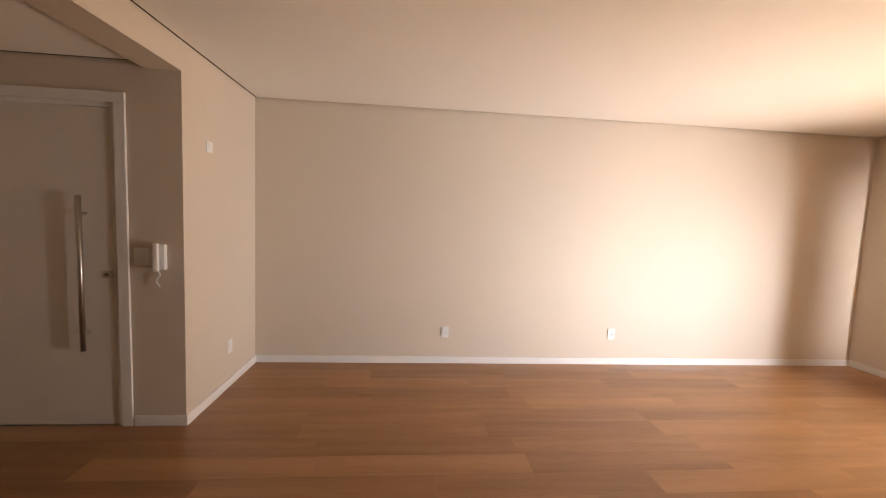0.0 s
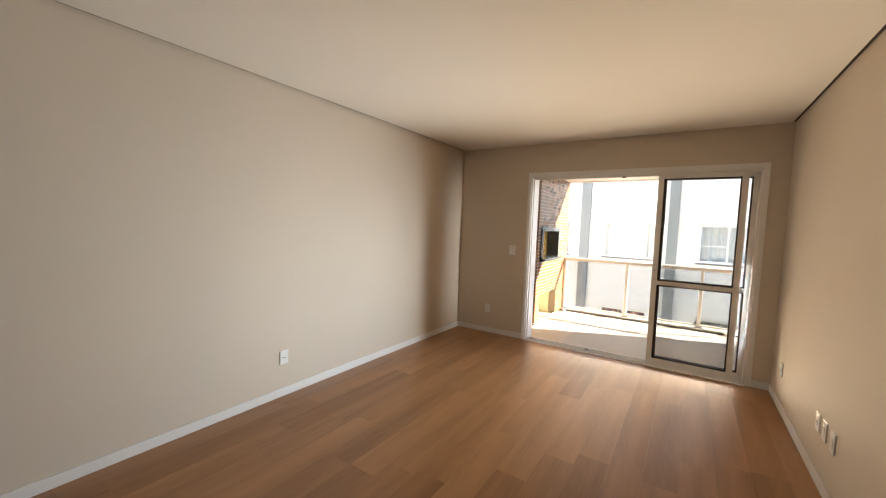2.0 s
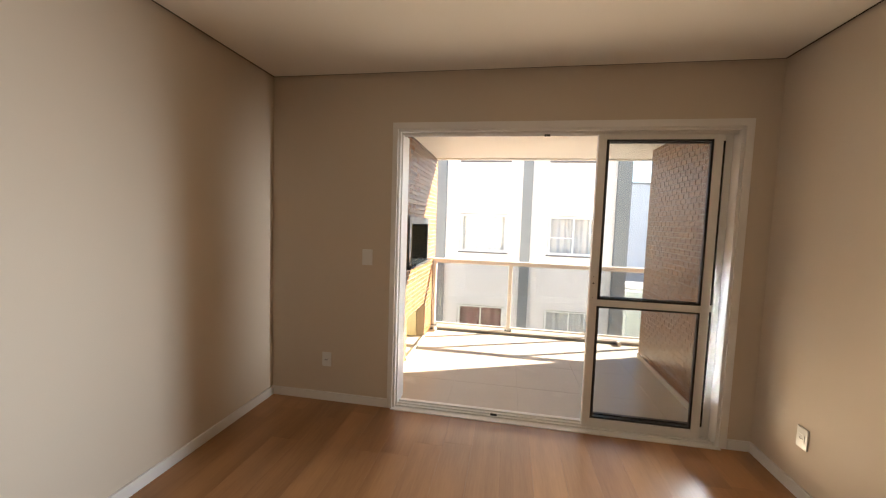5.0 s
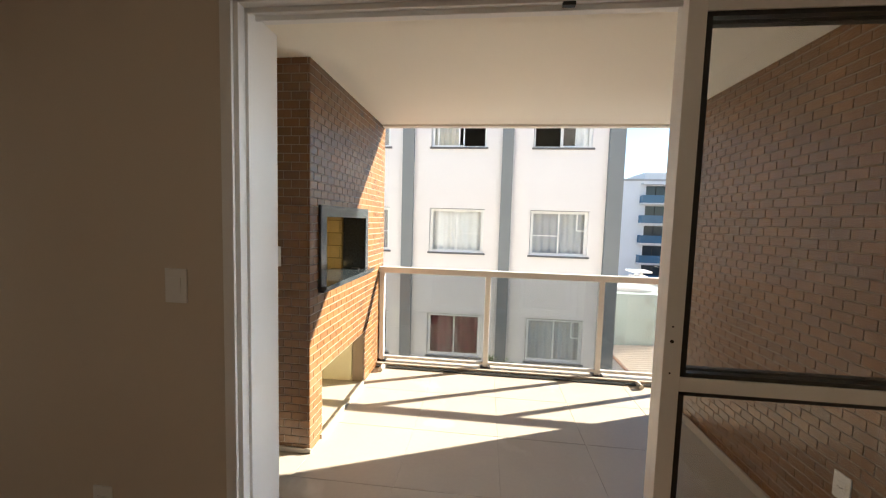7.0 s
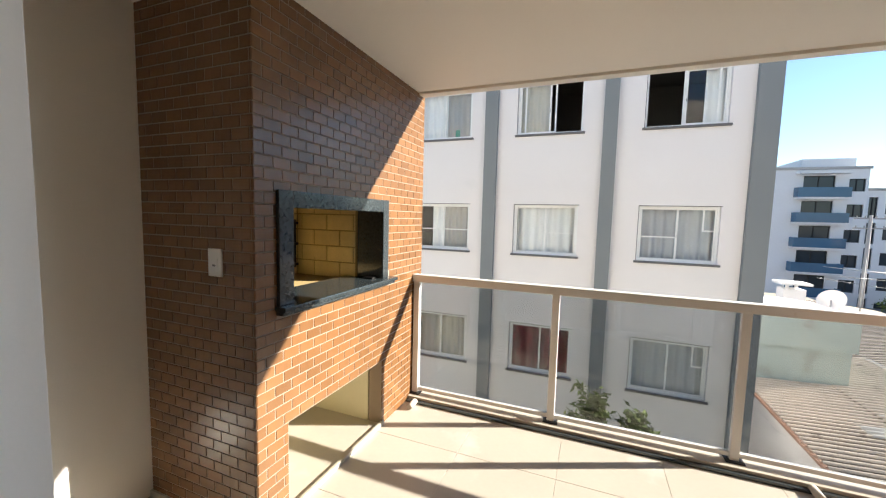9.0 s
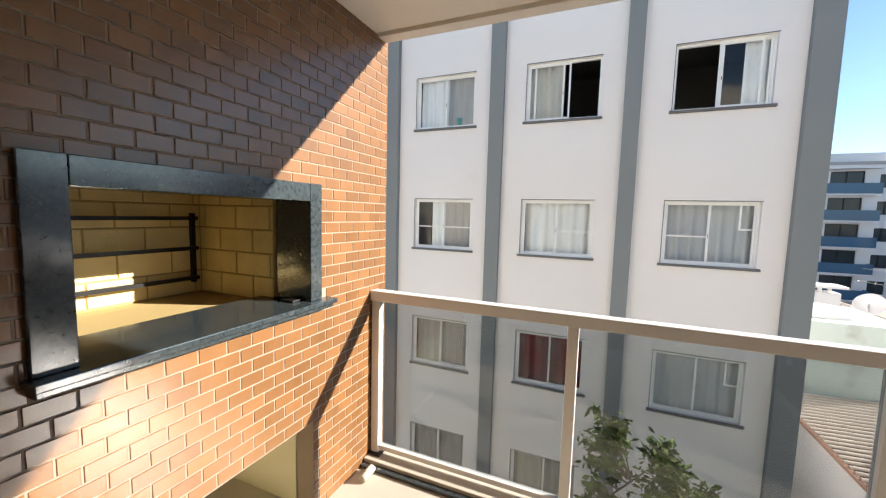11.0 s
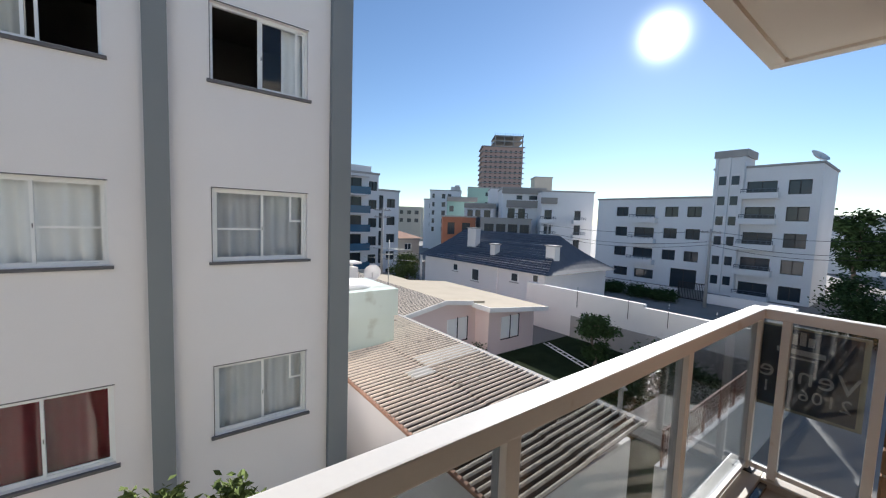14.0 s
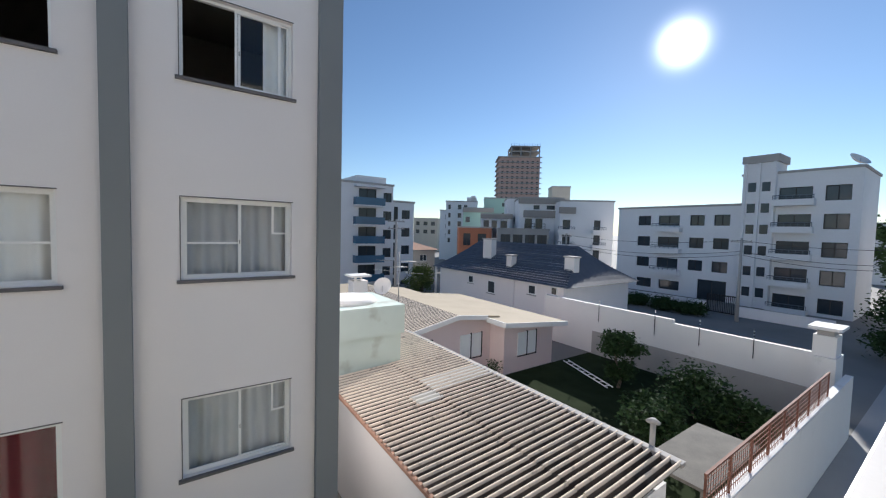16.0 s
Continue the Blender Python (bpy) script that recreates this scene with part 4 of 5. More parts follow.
# Bare brick tower under construction, far off.
TOWER_W = 23.5
ob, put, solid = facade("unfinished_tower", "tall unfinished tower of bare brick with concrete floors", (155.0, 166.0), (0.80, -0.60), TOWER_W, 45.0, 18.0, FAR_BRICK,
    grid([(1.2 + 2.9 * k, 2.5 + 2.9 * k) for k in range(8)], [42.9 - 3.0 * k for k in range(15)], 1.5))
for k in range(16):
    bm = bmesh.new()
    solid(bm, -0.9, TOWER_W + 0.9, -0.9, -0.01, -0.3 + 3.0 * k, 0.25 + 3.0 * k)
    solid(bm, -0.9, -0.01, -0.009, 18.0, -0.3 + 3.0 * k, 0.25 + 3.0 * k)
    part("floor_edge", bm, CONCRETE, ob)
for z in (48.0, 51.0):
    bm = bmesh.new()
    solid(bm, 6.5, TOWER_W, 0.0, 16.0, z, z + 0.6)
    part("floor_slab", bm, CONCRETE, ob)
for u in (6.7, 12.0, 17.5, TOWER_W - 0.8):
    for d in (0.3, 15.3):
        bm = bmesh.new()
        solid(bm, u, u + 0.6, d, d + 0.6, 45.2, 51.0)
        part("column", bm, CONCRETE, ob)
for k in range(12):
    bm = bmesh.new()
    solid(bm, 6.6 + 1.5 * k, 6.75 + 1.5 * k, 0.1, 0.25, 51.6, 53.0)
    part("scaffold_post", bm, IRON, ob)

# The row of buildings behind the tiled roof.
MID = "row of distant buildings"
TURN = (0.77, -0.64)
BAND_GREY = surface("grey-brown parapet render", (0.30, 0.275, 0.25), 0.9, var=0.1, scale=0.5, fine=8.0, bump=0.0)
ORANGE_BRICK = surface("bare orange hollow brick", (0.40, 0.155, 0.085), 0.9, var=0.15, scale=0.8, fine=9.0, bump=0.0)


def banded(label, origin, width, z1, depth, wall, openings, bands=(), balconies=(), pane=None):
    """A far block with grey parapet bands (u0, u1, z0, z1) set proud of its front."""
    ob, put, solid = facade("apartment_block", label, origin, TURN, width, z1, depth, wall, openings, MID, balconies, pane=pane)
    for u0, u1, a, b in bands:
        bm = bmesh.new()
        solid(bm, u0, u1, -0.45, -0.01, a, b)
        part("parapet_band", bm, BAND_GREY, ob, "grey-brown parapet band")
    return ob, put, solid


banded("distant pale low block with small windows", (69.4, 116.4), 8.3, 5.2, 9.0, STUCCO_BEIGE, grid(((0.8, 2.0), (3.4, 4.8), (6.0, 7.4)), (4.2, 1.4), 1.3))
banded("distant white annex with a row of small windows", (57.8, 83.1), 3.2, 6.45, 9.0, FAR_WHITE, grid(((1.4, 2.2),), (5.4, 3.0, 0.6), 1.1))
ob, put, solid = banded("distant white five-storey block with small paired windows", (57.8, 80.5), 7.9, 8.66, 10.0, FAR_WHITE, grid(((0.6, 1.2), (3.0, 3.9), (4.5, 5.4)), (7.9, 5.8, 3.7, 1.6, -0.5), 1.15))
for u0, u1, z in ((5.2, 7.7, 9.9), (6.2, 7.4, 10.3)):
    bm = bmesh.new()
    solid(bm, u0, u1, 1.0, 5.0, 8.92, z)
    part("roof_tank", bm, FAR_WHITE, ob)
banded("distant mint-green block with a dark band", (56.9, 72.2), 7.0, 6.62, 9.0, FAR_GREEN, grid(((0.6, 1.6), (4.1, 5.6)), (4.7, 2.2), 1.3), [(-0.1, 7.1, 5.75, 6.6)])
banded("distant tall mint-green block, plain at the top", (68.5, 78.1), 7.0, 10.1, 9.0, FAR_GREEN, grid(((4.6, 5.3),), (9.0, 6.4), 1.0))
ob, put, solid = banded("distant white terrace with pillars under a grey band", (49.8, 57.3), 5.8, 4.57, 8.0, FAR_WHITE, grid(((0.5, 1.5), (2.0, 3.0), (3.7, 4.9)), (3.5,), 1.9), [(-0.1, 5.9, 3.85, 4.56)])
for u in (0.1, 1.7, 3.3, 5.2):
    bm = bmesh.new()
    solid(bm, u, u + 0.28, -0.42, -0.12, 1.4, 3.84)
    part("pillar", bm, FAR_WHITE, ob)
banded("distant grey-white stair block between the terraces", (54.9, 55.6), 3.0, 7.84, 8.0, FAR_WHITE, grid(((1.3, 1.7), (2.0, 2.4)), (4.4,), 1.0))
ob, put, solid = banded("distant white villa with two grey-brown parapet bands", (50.9, 48.5), 7.4, 7.25, 9.0, FAR_WHITE, grid(((1.0, 2.2), (2.8, 4.0)), (3.8,), 1.75) + grid(((2.4, 3.4), (4.6, 6.4)), (6.1,), 0.7), [(-0.2, 7.5, 6.35, 7.24), (0.7, 7.6, 3.98, 5.2)])
bm = bmesh.new()
for u in (0.8, 2.4, 4.2):
    solid(bm, u, u + 0.08, -1.2, -1.12, 1.95, 2.95)
solid(bm, 0.8, 4.28, -1.2, -1.12, 2.87, 2.95)
solid(bm, 0.8, 4.28, -1.19, -1.13, 2.4, 2.45)
solid(bm, 0.7, 4.4, -1.25, -0.01, 1.75, 1.94)
part("terrace_rail", bm, IRON, ob, "dark terrace railing")
banded("pale stair head with a water tank above the far roofs", (74.0, 60.5), 4.1, 12.1, 5.0, STUCCO_BEIGE, [])
banded("distant white block with stacked balconies at its corner", (53.0, 41.6), 8.4, 6.55, 9.0, FAR_WHITE, grid(((0.5, 1.7), (5.4, 6.4)), (3.6, 1.2, -1.2), 1.6), [(-0.2, 2.4, 4.6, 5.6)], [(-0.4, 2.2, 1.55), (-0.4, 2.2, -0.85), (5.0, 7.0, 1.55), (5.0, 7.0, -0.85)])
facade("unfinished_house", "low bare brick shell with dark openings", (40.5, 52.0), (0.82, -0.57), 5.5, 1.9, 6.0, ORANGE_BRICK, [(0.8, 2.0, -1.0, 1.0), (3.2, 4.6, -1.0, 1.0)])
facade("unfinished_house", "long concrete shell with dark openings", (45.4, 48.0), (0.82, -0.57), 8.5, 1.8, 6.0, CONCRETE, [(0.6 + 2.0 * k, 2.2 + 2.0 * k, -1.5, 1.0) for k in range(4)])
facade("apartment_block", "distant white block with stepped roof", (57.5, 3.0), (0.2, -0.98), 8.0, 5.2, 8.0, FAR_WHITE, grid([(0.6, 1.6)], (3.0, 0.4), 1.2), MID)
facade("apartment_block", "beige block with pale windows", (47.0, 1.9), (0.2, -0.98), 7.0, 1.6, 8.0, STUCCO_BEIGE, grid([(0.8, 2.6), (3.6, 5.0)], (0.2, -2.4), 1.2), MID, pane=ALU_WHITE)
facade("apartment_block", "far white houses between the trees", (103.0, 15.0), (0.2, -0.98), 8.0, 4.5, 8.0, FAR_WHITE, grid([(1.0, 2.4), (4.0, 5.4)], (3.2, 0.4), 1.3), MID)


ob, put, solid = facade("house", "low beige house with dark hip roof on the slope", (31.0, 56.0), (1, 0), 7.5, -2.2, 7.0, STUCCO_BEIGE, [(1.0, 2.2, -3.9, -2.8), (4.6, 6.0, -3.9, -2.8)], pane=ALU_WHITE)
bm = bmesh.new()
foot = [bm.verts.new(put(u, -1.94, d)) for u, d in ((-0.6, -0.6), (8.1, -0.6), (8.1, 7.6), (-0.6, 7.6))]
ridge = [bm.verts.new(put(u, -0.7, 3.5)) for u in (2.6, 4.9)]
for q in ((foot[0], foot[1], ridge[1], ridge[0]), (foot[1], foot[2], ridge[1]), (foot[2], foot[3], ridge[0], ridge[1]), (foot[3], foot[0], ridge[0]), foot[::-1]):
    bm.faces.new(q)
part("hip_roof", bm, TERRACOTTA, ob, "weathered brown hip roof")


# ---- near roofs and yards ----
def corrugated(x0, x1, y0, y1, za, zb, pitch, depth):
    """A sheet with waves that run along x, rising from za to zb."""
    bm = bmesh.new()
    n = int((y1 - y0) / pitch * 8)
    y1 = y0 + n * pitch / 8
    cols = []
    for x, z in ((x0, za), (x1, zb)):
        cols.append([bm.verts.new((x, y0 + (y1 - y0) * i / n, z + depth * math.sin(math.tau * i / 8))) for i in range(n + 1)])
    for i in range(n):
        bm.faces.new([cols[0][i], cols[0][i + 1], cols[1][i + 1], cols[1][i]]).smooth = True
    return bm


shed = thing("shed", (8.6, 10.5, GROUND), "long low outbuilding with a weathered corrugated roof", "house")
part("wall", boxes((6.72, 10.55, 5.6, 15.9, GROUND, -3.22)), STUCCO_WHITE, shed)
RZ0, RZ1 = -3.06, -2.86
for i in range(2):
    xa, xb = (6.50, 8.62) if i == 0 else (8.56, 10.75)
    f = lambda x: RZ0 + (RZ1 - RZ0) * (x - 6.5) / 4.25 + 0.02 * i
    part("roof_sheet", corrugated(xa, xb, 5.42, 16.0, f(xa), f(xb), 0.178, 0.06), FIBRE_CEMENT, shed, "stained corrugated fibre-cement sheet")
part("roof_sheet", corrugated(8.6, 10.74, 10.6, 11.5, -2.915, -2.815, 0.178, 0.05), FIBRE_NEW, shed, "newer pale corrugated sheet")
part("roof_sheet", corrugated(7.9, 8.62, 10.2, 10.75, -2.95, -2.91, 0.178, 0.05), FIBRE_NEW, shed, "newer pale patch")
part("ridge_cap", boxes((10.66, 10.84, 5.4, 16.0, -2.90, -2.80), bevel=0.02), CONCRETE, shed, "pale mortar ridge cap")
part("eave_edge", boxes((6.45, 6.55, 5.5, 13.1, -3.125, -3.05), bevel=0.02), TERRACOTTA, shed, "crumbling terracotta eave edge")
vent = thing("vent_pipe", (10.95, 6.08, -2.9), "grey metal vent pipe with a cap", "pipe")
part("pipe", rods(((10.95, 6.08, -3.6), (10.95, 6.08, -2.37), 0.055), seg=14), CONCRETE, vent)
part("cap", rods(((10.95, 6.08, -2.37), (10.95, 6.08, -2.30), 0.14, 0.05), seg=16), CONCRETE, vent)
for i, (y, s) in enumerate(((12.3, 1), (9.2, 1), (7.8, 1))):
    sp = thing("wire_spikes", (6.55, y, -3.0), "rusty row of wire spikes along the eave", "spikes", "eave spikes")
    part("bar", rods(((6.53, y - 0.35, -3.12), (6.53, y + 0.35, -3.12), 0.008), seg=6), IRON, sp)
    for k in range(5):
        part("spike", rods(((6.53, y - 0.3 + 0.15 * k, -3.12), (6.42, y - 0.3 + 0.15 * k, -2.98), 0.006, 0.002), seg=6), IRON, sp)

tank_house = thing("tank_house", (7.8, 14.2, GROUND), "faded mint-green water tank housing with stains", "building")
part("wall", boxes((6.72, 8.92, 13.15, 15.6, -3.3, -1.95)), STUCCO_MINT, tank_house)
part("wall", boxes((6.62, 9.0, 13.05, 15.7, -1.949, -1.02)), STUCCO_MINT, tank_house)
part("water_tank", rods(((7.6, 14.3, -1.02), (7.6, 14.3, -0.86), 0.9, 0.8), seg=28), STUCCO_WHITE, tank_house, "round white water tank lid")

pink = thing("house", (18.0, 21.5, GROUND), "low pale pink house with white fascia and cream roof", "house")


def extrude_y(profile, y0, y1):
    """A prism whose (x, z) outline is drawn out from y0 to y1."""
    bm = bmesh.new()
    a, b = ([bm.verts.new((x, y, z)) for x, z in profile] for y in (y0, y1))
    n = len(profile)
    bm.faces.new(a)
    bm.faces.new(b[::-1])
    for k in range(n):
        bm.faces.new([a[k], a[(k + 1) % n], b[(k + 1) % n], b[k]])
    return bm


part("wall", extrude_y([(10.9, GROUND), (17.0, GROUND), (17.0, -3.30), (14.5, -2.98), (10.9, -3.65)], 17.7, 28.0), STUCCO_PINK, pink)
part("wall", extrude_y([(17.0, GROUND), (20.9, GROUND), (20.9, -3.72), (17.0, -3.34)], 16.6, 26.0), STUCCO_PINK, pink)
part("roof", extrude_y([(10.4, -3.72), (14.5, -2.95), (14.5, -2.86), (10.4, -3.63)], 17.3, 28.2), FIBRE_CEMENT, pink, "grey corrugated side roof")
part("roof", extrude_y([(14.5, -2.95), (17.3, -3.26), (17.3, -3.17), (14.5, -2.86)], 17.3, 28.2), CREAM_SHEET, pink, "cream roof sheet")
part("roof", extrude_y([(16.4, -3.27), (21.3, -3.75), (21.3, -3.66), (16.4, -3.18)], 15.9, 26.2), CREAM_SHEET, pink, "cream roof sheet")
part("fascia", extrude_y([(10.4, -3.85), (14.5, -3.08), (14.5, -2.85), (10.4, -3.62)], 17.24, 17.299), STUCCO_WHITE, pink, "white fascia board")
part("fascia", extrude_y([(14.5, -3.08), (16.39, -3.30), (16.39, -3.06), (14.5, -2.85)], 17.24, 17.299), STUCCO_WHITE, pink, "white fascia board")
part("fascia", extrude_y([(16.4, -3.42), (21.3, -3.90), (21.3, -3.65), (16.4, -3.17)], 15.84, 15.899), STUCCO_WHITE, pink, "white fascia board")
part("fascia", boxes((16.33, 16.399, 15.84, 17.3, -3.42, -3.165)), STUCCO_WHITE, pink, "white fascia board")
for x, y in ((14.9, 17.7), (18.0, 16.6)):
    sh = part("shutter", boxes((x, x + 0.68, y - 0.05, y - 0.001, -5.3, -4.05)), WHITE_TRIM, pink, "closed white shutter")
    part("shutter", boxes((x + 0.74, x + 1.42, y - 0.05, y - 0.001, -5.3, -4.05)), WHITE_TRIM, pink, "closed white shutter")
    part("shutter_frame", boxes((x + 0.68, x + 0.74, y - 0.07, y - 0.002, -5.35, -4.0), (x + 1.42, x + 1.48, y - 0.07, y - 0.002, -5.35, -4.0), (x - 0.02, x + 1.48, y - 0.07, y - 0.002, -5.38, -5.351)), GASKET, sh)
part("window", boxes((11.9, 13.2, 17.66, 17.699, -4.9, -4.0)), FAR_GLASS, pink)

for y in (16.0, 12.6, 10.4, 8.2):
    post = thing("fence_post", (24.5, y, -3.9), "thin dark wire post on the boundary wall", "post", "electric fence posts")
    part("rod", rods(((24.56, y, -4.1), (24.56, y, -2.75), 0.018), seg=8), IRON, post)
    for k in range(3):
        part("insulator", rods(((24.52, y, -3.15 + 0.16 * k), (24.60, y, -3.15 + 0.16 * k), 0.022), seg=8), PLASTIC, post)
bound = structure("yard_wall", boxes((24.6, 24.85, 6.2, 11.7, GROUND, -3.25), (24.6, 24.85, 11.7, 20.3, GROUND, -3.05), (24.2, 25.6, 5.5, 6.2, GROUND, -3.3)), STUCCO_WHITE, "tall white rendered boundary wall with stains", "wall")
structure("wall_base", boxes((24.52, 24.599, 6.21, 16.4, GROUND, -4.75), bevel=0.03), CONCRETE, "unpainted grey lower part of the boundary wall", "wall")
structure("side_wall", boxes((10.9, 24.1, 5.0, 5.22, GROUND, -3.75)), STUCCO_WHITE, "white rendered side wall along the lane", "wall")
pillar = thing("chimney", (24.9, 5.7, -3.3), "square white chimney with a flat cap", "chimney")
part("shaft", boxes((24.4, 25.4, 5.55, 6.25, -3.299, -2.45)), STUCCO_WHITE, pillar)
part("cap", boxes((24.2, 25.6, 5.4, 6.4, -2.2, -2.08)), STUCCO_WHITE, pillar)
part("vent_block", boxes((24.5, 25.3, 5.65, 6.15, -2.449, -2.201)), CONCRETE, pillar)
fence = thing("fence", (15.5, 5.1, -3.75), "rust-brown mesh fence on the side wall", "fence")
for k in range(9):
    x = 10.95 + 1.2 * k
    part("post", boxes((x - 0.02, x + 0.02, 5.09, 5.13, -3.75, -2.95)), RUST, fence)
part("top_bar", boxes((10.93, 20.57, 5.085, 5.135, -2.95, -2.91)), RUST, fence)
part("mesh", boxes(*[(10.95 + 0.12 * k, 10.962 + 0.12 * k, 5.105, 5.115, -3.75, -2.95) for k in range(80)], *[(10.95, 20.55, 5.104, 5.116, -3.65 + 0.12 * k, -3.638 + 0.12 * k) for k in range(6)]), RUST, fence)
MOSSY_SHEET = surface("mossy grey roof sheet", (0.11, 0.10, 0.085), 0.9, var=0.45, scale=2.0, fine=40.0, bump=0.4)
canopy = single("canopy", boxes((12.6, 15.9, 5.6, 7.1, -4.3, -4.22), (12.65, 12.73, 5.7, 5.78, GROUND, -4.3), (15.7, 15.78, 6.9, 6.98, GROUND, -4.3)), MOSSY_SHEET, "grey sheet canopy over the yard", "canopy")
ladder = thing("ladder", (19.0, 14.5, GROUND), "white ladder lying in the garden", "ladder")
for dx in (0.0, 0.3):
    part("stile", rods(((20.3 + dx, 15.3 - dx / 3, -5.6), (19.7 + dx, 12.3 - dx / 3, -5.9), 0.03), seg=8), WHITE_TRIM, ladder)
for k in range(8):
    f = (k + 0.5) / 8
    part("rung", rods(((20.3 - 0.6 * f, 15.3 - 3.0 * f, -5.6 - 0.3 * f), (20.6 - 0.6 * f, 15.2 - 3.0 * f, -5.6 - 0.3 * f), 0.018), seg=8), WHITE_TRIM, ladder)
structure("lane_slab", boxes((6.0, 40.0, 2.7, 4.99, GROUND, GROUND + 0.06)), CONCRETE, "shaded concrete lane beside the wall", "road")

# White house with the dark tiled roof.
wh = thing("house", (32.3, 29.5, GROUND), "long white house with dark tiled hip roof", "house")
HX0, HX1, HY0, HY1, EZ = 27.6, 37.0, 21.0, 38.2, -2.75
part("wall", boxes((HX0, HX1, HY0, HY1, GROUND, EZ)), FACADE_WHITE, wh)
part("downpipe_pier", boxes((HX0 - 0.12, HX0 - 0.001, 26.3, 27.0, GROUND, EZ)), FACADE_WHITE, wh)
rx, ra, rb, rz = 32.3, 23.2, 36.8, 0.35
bm = bmesh.new()


def roof_point(s, y, side):
    """A point on the slope: s from eave 0 to ridge 1, with a flared foot."""
    x = HX0 - 0.7 + (rx - HX0 + 0.7) * s if side < 0 else HX1 + 0.7 - (HX1 + 0.7 - rx) * s
    return Vector((x, y, EZ - 0.05 + (rz - EZ) * (0.72 * s + 0.28 * s * s)))


for side in (-1, 1):
    rows_n, cols_n = 16, 60
    for i in range(rows_n):
        for j in range(cols_n):
            s0, s1 = i / rows_n, (i + 1.03) / rows_n
            quad = []
            for s, jj in ((s0, j), (s0, j + 0.97), (s1, j + 0.97), (s1, j)):
                lo, hi = HY0 - 0.7 + (ra - HY0 + 0.7) * min(s, 1), HY1 + 0.7 - (HY1 + 0.7 - rb) * min(s, 1)
                quad.append(roof_point(min(s, 1), lo + (hi - lo) * jj / cols_n, side) + Vector((0, 0, 0.035 if s == s0 else 0.0)))
            bm.faces.new([bm.verts.new(p) for p in quad])
slopes = part("roof_tiles", bm, SLATE_TILE, wh)
for ye, yr in ((HY0 - 0.7, ra), (HY1 + 0.7, rb)):
    bm, prev = bmesh.new(), None
    for i in range(9):
        s = i / 8
        p, q = roof_point(s, ye + (yr - ye) * s, -1), roof_point(s, ye + (yr - ye) * s, 1)
        row = (bm.verts.new(p), bm.verts.new(q))
        if prev:
            bm.faces.new([prev[0], prev[1], row[1], row[0]])
        prev = row
    part("roof_hip", bm, SLATE_TILE, wh)
for y, x, z, h, w in ((32.5, 30.0, -1.2, 1.75, 1.3), (28.3, 29.1, -2.1, 1.2, 0.65), (21.9, 29.7, -2.05, 1.45, 0.95)):
    ch = part("chimney", boxes((x - 0.35, x + 0.35, y - w / 2, y + w / 2, z - 0.4, z + h)), STUCCO_WHITE, wh, "white rendered chimney")
    part("chimney_cap", boxes((x - 0.45, x + 0.45, y - w / 2 - 0.1, y + w / 2 + 0.1, z + h, z + h + 0.12)), CONCRETE, ch)
for y, z, big, tall in ((32.5, -3.57, 0.42, 0.40), (29.36, -3.95, 0.55, 0.62), (24.22, -3.47, 0.45, 0.42), (21.9, -3.25, 0.34, 0.36)):
    w = part("window", boxes((HX0 - 0.05, HX0 - 0.001, y - big, y + big, z - tall, z + tall)), WHITE_TRIM, wh)
    part("pane", boxes((HX0 - 0.07, HX0 - 0.051, y - big + 0.12, y + big - 0.12, z - tall + 0.1, z + tall - 0.1)), FAR_GLASS, w)
    part("window_sill", boxes((HX0 - 0.14, HX0 - 0.0515, y - big - 0.06, y + big + 0.06, z - tall - 0.08, z - tall - 0.001)), CONCRETE, w)
part("porch_post", rods(((HX0 - 0.3, HY1 + 0.45, GROUND), (HX0 - 0.3, HY1 + 0.45, EZ), 0.14), seg=10), STUCCO_WHITE, wh, "white porch post under the eave")

# Dish aerials and masts on the roofs.
GALVANISED = surface("dull galvanised tube", (0.30, 0.30, 0.29), 0.6, 0.3, var=0.15, scale=8.0, bump=0.0)
mast = thing("antenna", (12.2, 19.5, -3.0), "tall television antenna mast with wide rods", "antenna")
part("mast", rods(((12.2, 19.5, -3.2), (12.2, 19.5, 0.25), 0.024), seg=8), GALVANISED, mast)
for z, turn in ((-0.25, 0.3), (-0.55, 0.9), (-0.8, -0.5)):
    ca, sa = math.cos(turn), math.sin(turn)
    part("boom", rods(((12.2 - 1.3 * ca, 19.5 - 1.3 * sa, z + 0.12), (12.2 + 1.3 * ca, 19.5 + 1.3 * sa, z - 0.08), 0.011), seg=6), GALVANISED, mast)
    for d in (-1.2, -0.75, -0.35, 0.35, 0.75, 1.2):
        x, y, w = 12.2 + d * ca, 19.5 + d * sa, 0.55 - 0.15 * abs(d)
        part("element", rods(((x + w * sa, y - w * ca, z + 0.02 - 0.08 * d), (x - w * sa, y + w * ca, z + 0.02 - 0.08 * d), 0.006), seg=6), GALVANISED, mast)
pole = thing("utility_pole", (20.6, 36.0, GROUND), "concrete utility pole with crossarms", "pole")
part("shaft", rods(((20.6, 36.0, GROUND), (20.6, 36.0, 2.4), 0.16, 0.10), seg=12), CONCRETE, pole)
for z in (2.1, 1.4):
    part("crossarm", boxes((19.7, 21.5, 35.94, 36.06, z, z + 0.10)), CONCRETE, pole)
    for x in (19.85, 20.3, 20.9, 21.35):
        part("insulator", rods(((x, 36.0, z + 0.10), (x, 36.0, z + 0.24), 0.04), seg=8), CONCRETE, pole)

